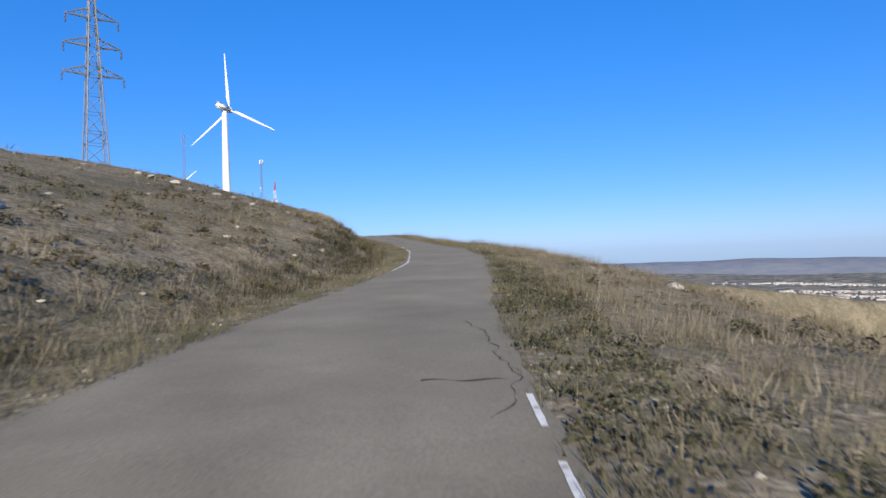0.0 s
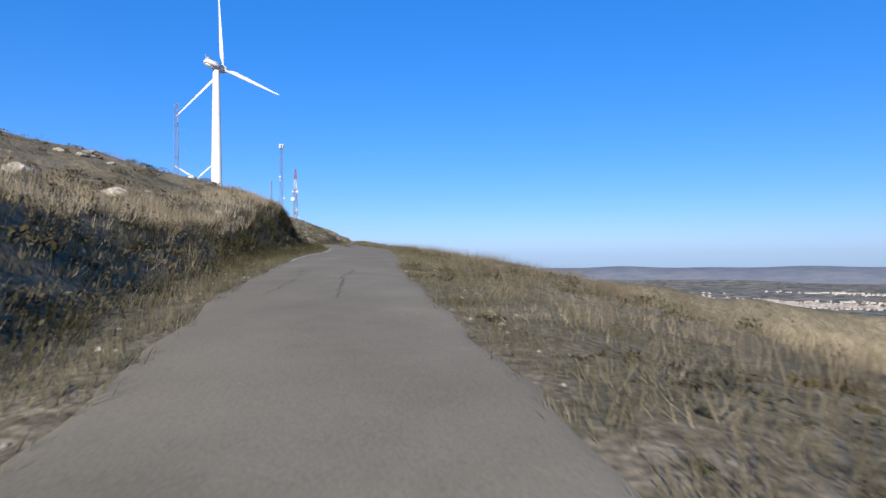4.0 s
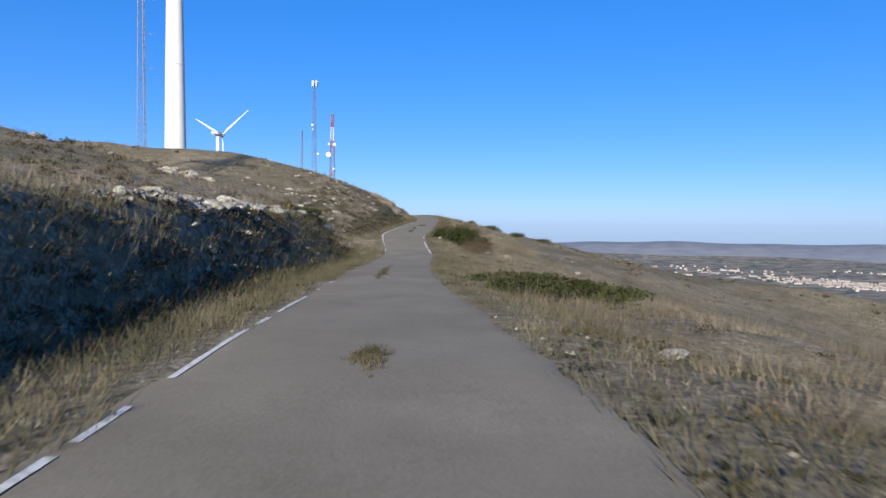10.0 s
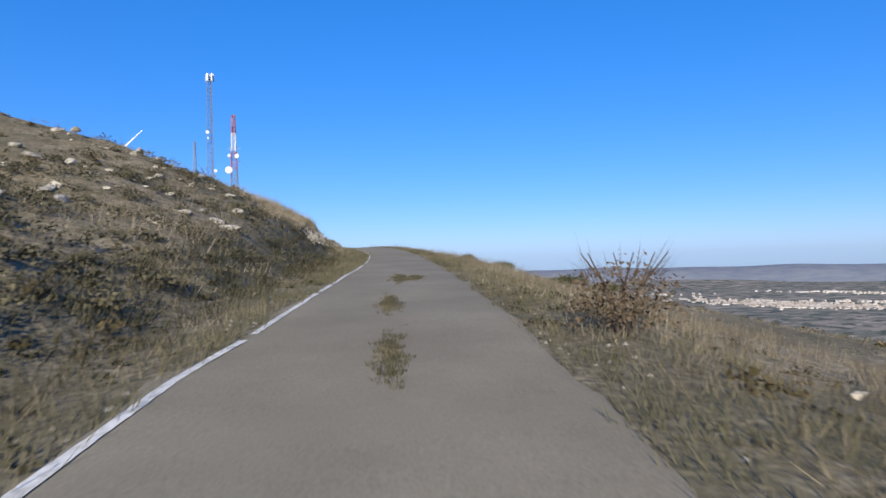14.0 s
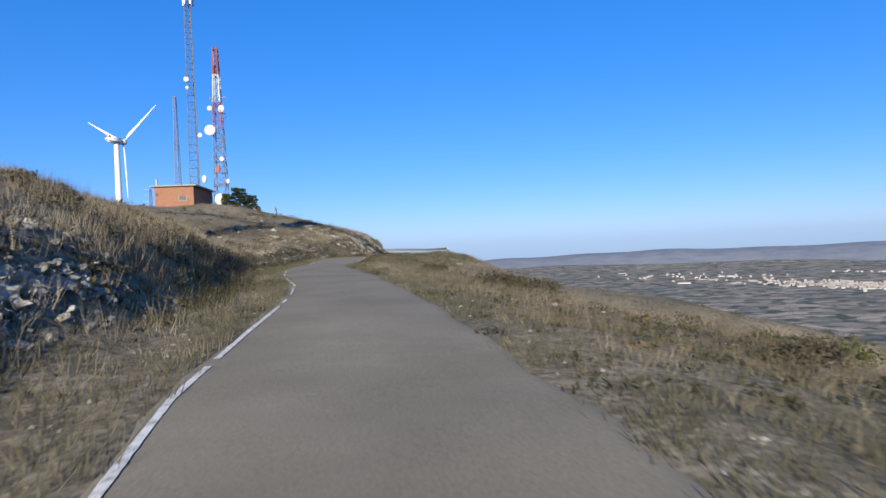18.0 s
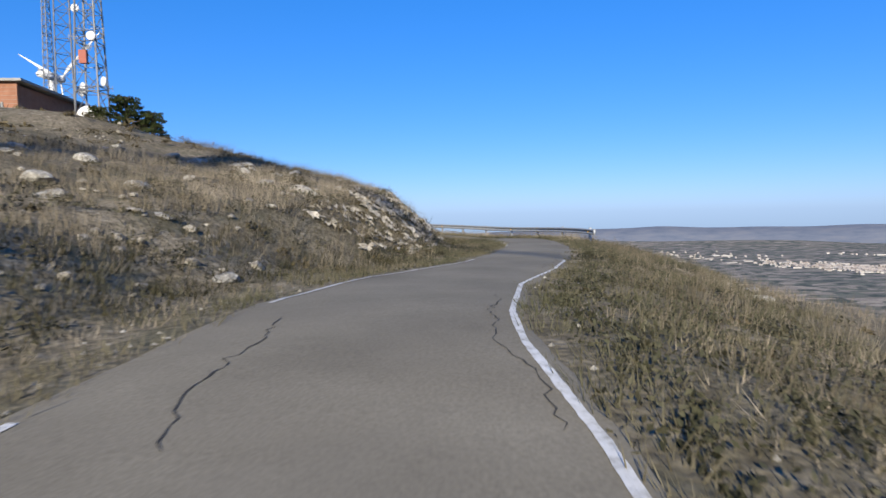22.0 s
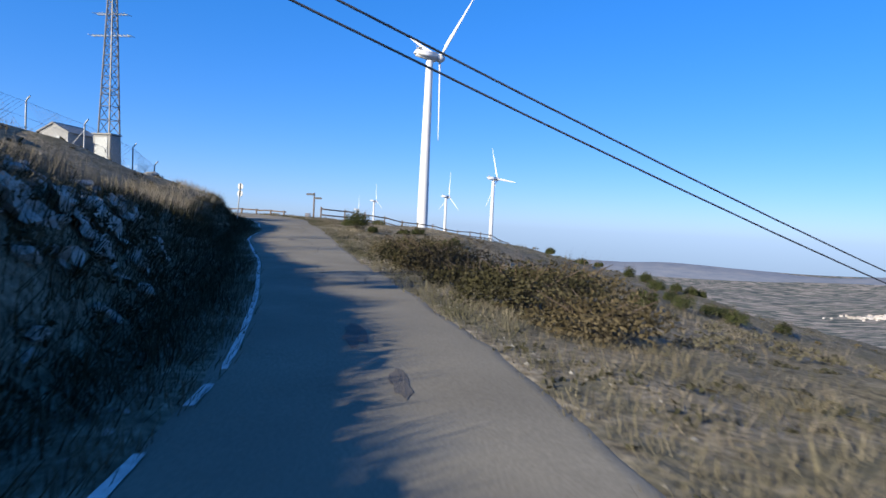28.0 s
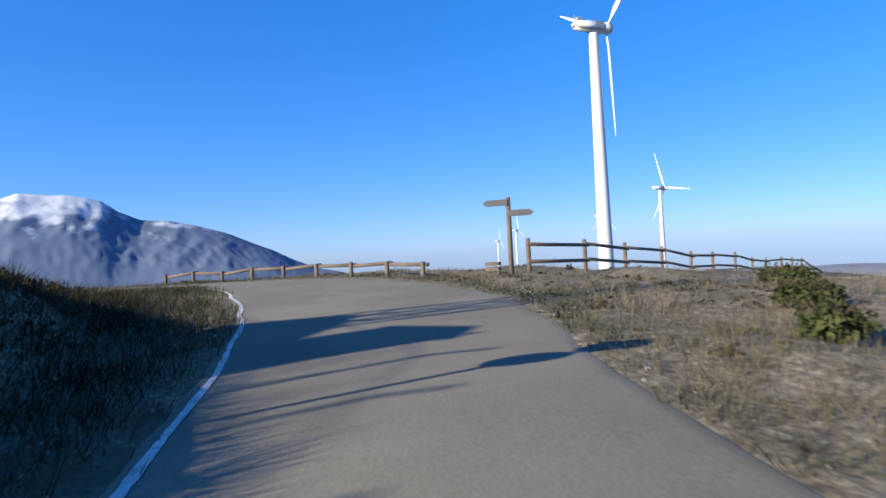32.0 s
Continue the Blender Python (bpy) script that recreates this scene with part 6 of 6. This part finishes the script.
for k, (pts, w) in enumerate((([(240.5, -1.63), (242, -1.74), (244.5, -2.14), (247, -2.5)], 0.018), ([(239.6, 0.5), (241, 0.38), (244.5, 0.07), (246.5, -0.19)], 0.018), ([(249.2, -1.75), (250, -1.96), (251.5, -2.11), (252.5, -2.4)], 0.016), ([(249.6, 0.3), (250.5, 0.2), (251, 0.06), (252, -0.11), (254.5, -0.3)], 0.016), ([(259.6, 0.15), (261, 0.22), (262, 0.48), (263.5, 0.46), (266, 0.57)], 0.013),
                             ([(269.2, -0.42), (270, -0.5), (270.5, -0.6), (271.2, -0.57), (273.5, -0.5)], 0.014), ([(269, 0.26), (270, 0.32), (270.6, 0.29), (271.5, 0.1), (272.4, 0.0)], 0.015), ([(269, 0.69), (269.6, 0.72), (270.2, 0.83)], 0.013), ([(270, 0.66), (270.6, 0.8), (271.5, 0.73), (273, 0.84), (275.5, 0.9), (277.5, 0.7)], 0.014),
                              ([(4.2, 0.3), (5.4, 0.62), (7.5, 0.45), (9.0, 0.1)], 0.02),
                             ([(324.8, 0.75), (326, 0.91), (327.5, 0.7)], 0.03), ([(325.5, 0.0), (328.5, -0.05), (330, 0.1)], 0.015), ([(345.6, 0.4), (347, 0.68), (349.4, 1.0), (352, 1.0)], 0.025), ([(230.4, -1.2), (232, -0.8), (233.5, -0.7)], 0.02),
                             ([(236, -0.4), (237, -0.6)], 0.04), ([(54.5, -0.35), (57.5, -0.3), (60, -0.1)], 0.022), ([(55, -1.5), (58, -1.2), (61, -1.4)], 0.015), 
                             ([(297.5, 0.3), (300, 0.5), (303, 0.3)], 0.025), ([(298, -0.5), (300, -0.3), (302.5, -0.4)], 0.02), ([(299, 1.0), (302, 0.8), (305, 1.1)], 0.012), ([(333, 0.2), (336, 0.5), (339, 0.3)], 0.025), ([(340, -0.4), (343, -0.2)], 0.02),
                             ([(36, -0.2), (39, 0.1), (42, 0.0)], 0.015), ([(30, 0.5), (33, 0.8)], 0.012), ([(26, 1.0), (29, 1.3)], 0.015), ([(99, -0.6), (102, -0.4)], 0.012))):
    traced(pts, w, k)
# cross cracks
for s_, d0, d1 in ((5.3, -0.25, 0.5), (42.5, -0.9, -0.2), (45.0, -0.6, 0.3), (299.8, -0.5, 0.6), (340.3, -1.6, 0.9), (325.5, -1.0, 0.2)):
    q = np.linspace(0, 1, 9)
    x, y = at_road(s_ + 0.05 * np.sin(q * 9), d0 + (d1 - d0) * q)
    x2, y2 = at_road(s_ + 0.03 + 0.05 * np.sin(q * 9 + 0.5), d0 + (d1 - d0) * q)
    zz = road_z(np.full(9, s_), d0 + (d1 - d0) * q) + 0.007
    k = np.arange(8)
    ob = mesh_object("crack", np.concatenate([np.stack([x, y, zz], 1), np.stack([x2, y2, zz], 1)]), np.stack([k, k + 1, k + 10, k + 9], 1), M_CRACK)
    ob.parent = road


def patch(s_, d_, a, b, seed):
    r = random.Random(seed)
    n = 14
    pts = []
    for k in range(n):
        t = k / n * math.tau
        q = r.uniform(0.55, 1.1)
        x, y = at_road(s_ + a * q * math.cos(t), d_ + b * q * math.sin(t))
        pts.append((float(x), float(y), float(road_z(s_ + a * q * math.cos(t), d_ + b * q * math.sin(t))) + 0.005))
    bm = bmesh.new()
    c, _ = at_road(s_, d_), 0
    mid = bm.verts.new((float(c[0]), float(c[1]), float(road_z(s_, d_)) + 0.006))
    vs = [bm.verts.new(p) for p in pts]
    for k in range(n):
        bm.faces.new((mid, vs[k], vs[(k + 1) % n]))
    bmesh.ops.recalc_face_normals(bm, faces=bm.faces[:])
    part("tar_patch", bm, M_PATCHY, road)


for k, (s_, d_, a, b) in enumerate(((44, -0.2, 1.0, 0.14), (46.5, -0.3, 0.6, 0.18), (301.5, -0.2, 0.8, 0.14), (306, 0.2, 0.9, 0.12), (308.5, 0.1, 0.6, 0.1), (319.5, 0.1, 0.8, 0.14), (317.5, 0.4, 0.5, 0.1), (341, -0.3, 0.6, 0.25), (173, 0.3, 0.7, 0.2), (167.6, 0.15, 0.9, 0.22))):
    patch(s_, d_, a, b, k)
# tufts that grow through the asphalt
tx, ty, tz = [], [], []
for s0, s1, d0 in ((130.0, 135.8, -0.3), (117.6, 118.5, -0.15), (162.6, 164.6, 0.13), (172.4, 173.6, 0.65), (166.6, 168.6, 0.1), (82.3, 88.6, 0.42), (172, 174, 0.3)):
    s = rs.normal((s0 + s1) / 2, (s1 - s0) / 3.6, 150)
    d = d0 + rs.normal(0, 0.11, 150) * (0.5 + 0.5 * np.abs(wave(s, 0 * s, 0.5, 2)))
    x, y = at_road(s, d)
    tx.append(x), ty.append(y), tz.append(road_z(s, d))
blades("road_tufts", np.concatenate(tx), np.concatenate(ty), np.concatenate(tz), 14, 0.06, 0.02, 0.07, 0.007, M_VERGE, "low grass growing through the cracked asphalt", 1.2)


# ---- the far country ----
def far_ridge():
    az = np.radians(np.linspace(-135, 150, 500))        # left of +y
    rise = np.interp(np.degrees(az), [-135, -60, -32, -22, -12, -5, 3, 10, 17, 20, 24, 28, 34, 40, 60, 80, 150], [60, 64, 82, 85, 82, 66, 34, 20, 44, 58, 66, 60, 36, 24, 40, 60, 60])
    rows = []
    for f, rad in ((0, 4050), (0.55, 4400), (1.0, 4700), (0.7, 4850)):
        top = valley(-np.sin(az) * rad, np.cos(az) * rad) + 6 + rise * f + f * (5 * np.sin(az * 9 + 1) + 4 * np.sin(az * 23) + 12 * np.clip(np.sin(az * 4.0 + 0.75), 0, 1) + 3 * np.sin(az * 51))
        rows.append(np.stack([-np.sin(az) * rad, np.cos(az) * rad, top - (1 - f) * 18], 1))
    # no air between: the haze is in this material's colour
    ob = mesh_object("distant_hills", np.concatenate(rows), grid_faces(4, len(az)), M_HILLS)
    tagged(ob, "hills along the horizon with haze painted into their blue-grey", "hills", kind="structure")


far_ridge()


def snowy_mountain():
    az = np.radians(np.linspace(60, 118, 300))
    rad = np.linspace(3900, 4880, 50)
    a, r = [q.ravel() for q in np.meshgrid(az, rad, indexing="ij")]
    deg = np.degrees(a)
    crest = np.interp(deg, [60, 63.1, 65, 66.8, 68.6, 70.4, 72.2, 74.8, 76.5, 78.6, 80.2, 81.3, 83.2, 85.1, 86.9, 87.9, 90, 95, 104, 112, 118], [-150, -68, -35, 30, 109, 171, 240, 303, 335, 345, 402, 474, 512, 516, 526, 492, 540, 500, 420, 330, 250])
    f = (r - 3900) / 800
    z = -190 + (crest + 190) * np.clip(f, 0, 1) ** 0.85 - np.clip(f - 1, 0, 1) * 700
    gully = np.abs(wave(deg * 10 + 16 * f, f * 60, 13, 2)) + 0.6 * np.abs(wave(deg * 10 - 9 * f, f * 90, 6, 5))
    z -= np.clip(f, 0, 1) * (1 - 0.85 * np.clip(f, 0, 1) ** 3) * gully * 34 * np.clip((crest + 100) / 450, 0, 1)
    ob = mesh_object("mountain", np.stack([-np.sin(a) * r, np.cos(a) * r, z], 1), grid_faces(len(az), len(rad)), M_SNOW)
    tagged(ob, "mountain range painted haze-blue, with snow on its upper slopes", "mountain", kind="structure")


snowy_mountain()


def town(cx, cy, n, wide, deep, seed, label):
    r = random.Random(seed)
    vw, fw, vr, fr = [], [], [], []
    ux, uy = cy / math.hypot(cx, cy), -cx / math.hypot(cx, cy)
    for k in range(int(n * 2.2)):
        t, q = r.gauss(0, 0.5) * wide, r.gauss(0, 0.4) * deep
        x, y = cx + ux * t + uy * -q * -1, cy + uy * t + ux * q
        big = r.random() < 0.16
        w, d, h = (r.uniform(24, 52), r.uniform(12, 22), r.uniform(4, 6)) if big else (r.uniform(5, 13), r.uniform(5, 10), r.uniform(3, 6))
        z = gz_at(x, y) - 1.0
        a = r.uniform(-0.5, 0.5)
        c, s = math.cos(a), math.sin(a)
        b = len(vw)
        for zz in (z - 6, z + h):
            for sx, sy in ((-1, -1), (1, -1), (1, 1), (-1, 1)):
                vw.append((x + c * sx * w / 2 - s * sy * d / 2, y + s * sx * w / 2 + c * sy * d / 2, zz))
        fw += [(b, b + 1, b + 5, b + 4), (b + 1, b + 2, b + 6, b + 5), (b + 2, b + 3, b + 7, b + 6), (b + 3, b, b + 4, b + 7)]
        e = len(vr)
        for p in range(4):
            vr.append(vw[b + 4 + p])
        rise = 1.5 if big else 3
        vr.append(((vw[b + 4][0] + vw[b + 7][0]) / 2, (vw[b + 4][1] + vw[b + 7][1]) / 2, z + h + rise))
        vr.append(((vw[b + 5][0] + vw[b + 6][0]) / 2, (vw[b + 5][1] + vw[b + 6][1]) / 2, z + h + rise))
        fr += [(e, e + 1, e + 5, e + 4), (e + 2, e + 3, e + 4, e + 5)]
    root = new("town")
    tagged(root, label, "town", kind="stuff")
    for nm, vv, ff, m in (("house_walls", vw, fw, M_TOWN), ("roofs", vr, fr, M_ROOF)):
        ob = mesh_object(nm, np.array(vv), np.array(ff), m, False)
        ob.parent = root
        ob["kind"] = "stuff"


town(1140, 2340, 300, 205, 380, 3, "far town of pale houses and sheds on the plain")
town(1110, 2230, 70, 120, 130, 4, "terracotta quarter of the far town")
town(1500, 2330, 46, 230, 110, 5, "scattered white sheds along a far road")
town(1750, 2750, 60, 460, 240, 6, "outskirts of the far town")
town(760, 2900, 26, 380, 500, 7, "scattered farms out on the plain")
town(-350, 2730, 70, 190, 110, 9, "small white village far out on the plain")
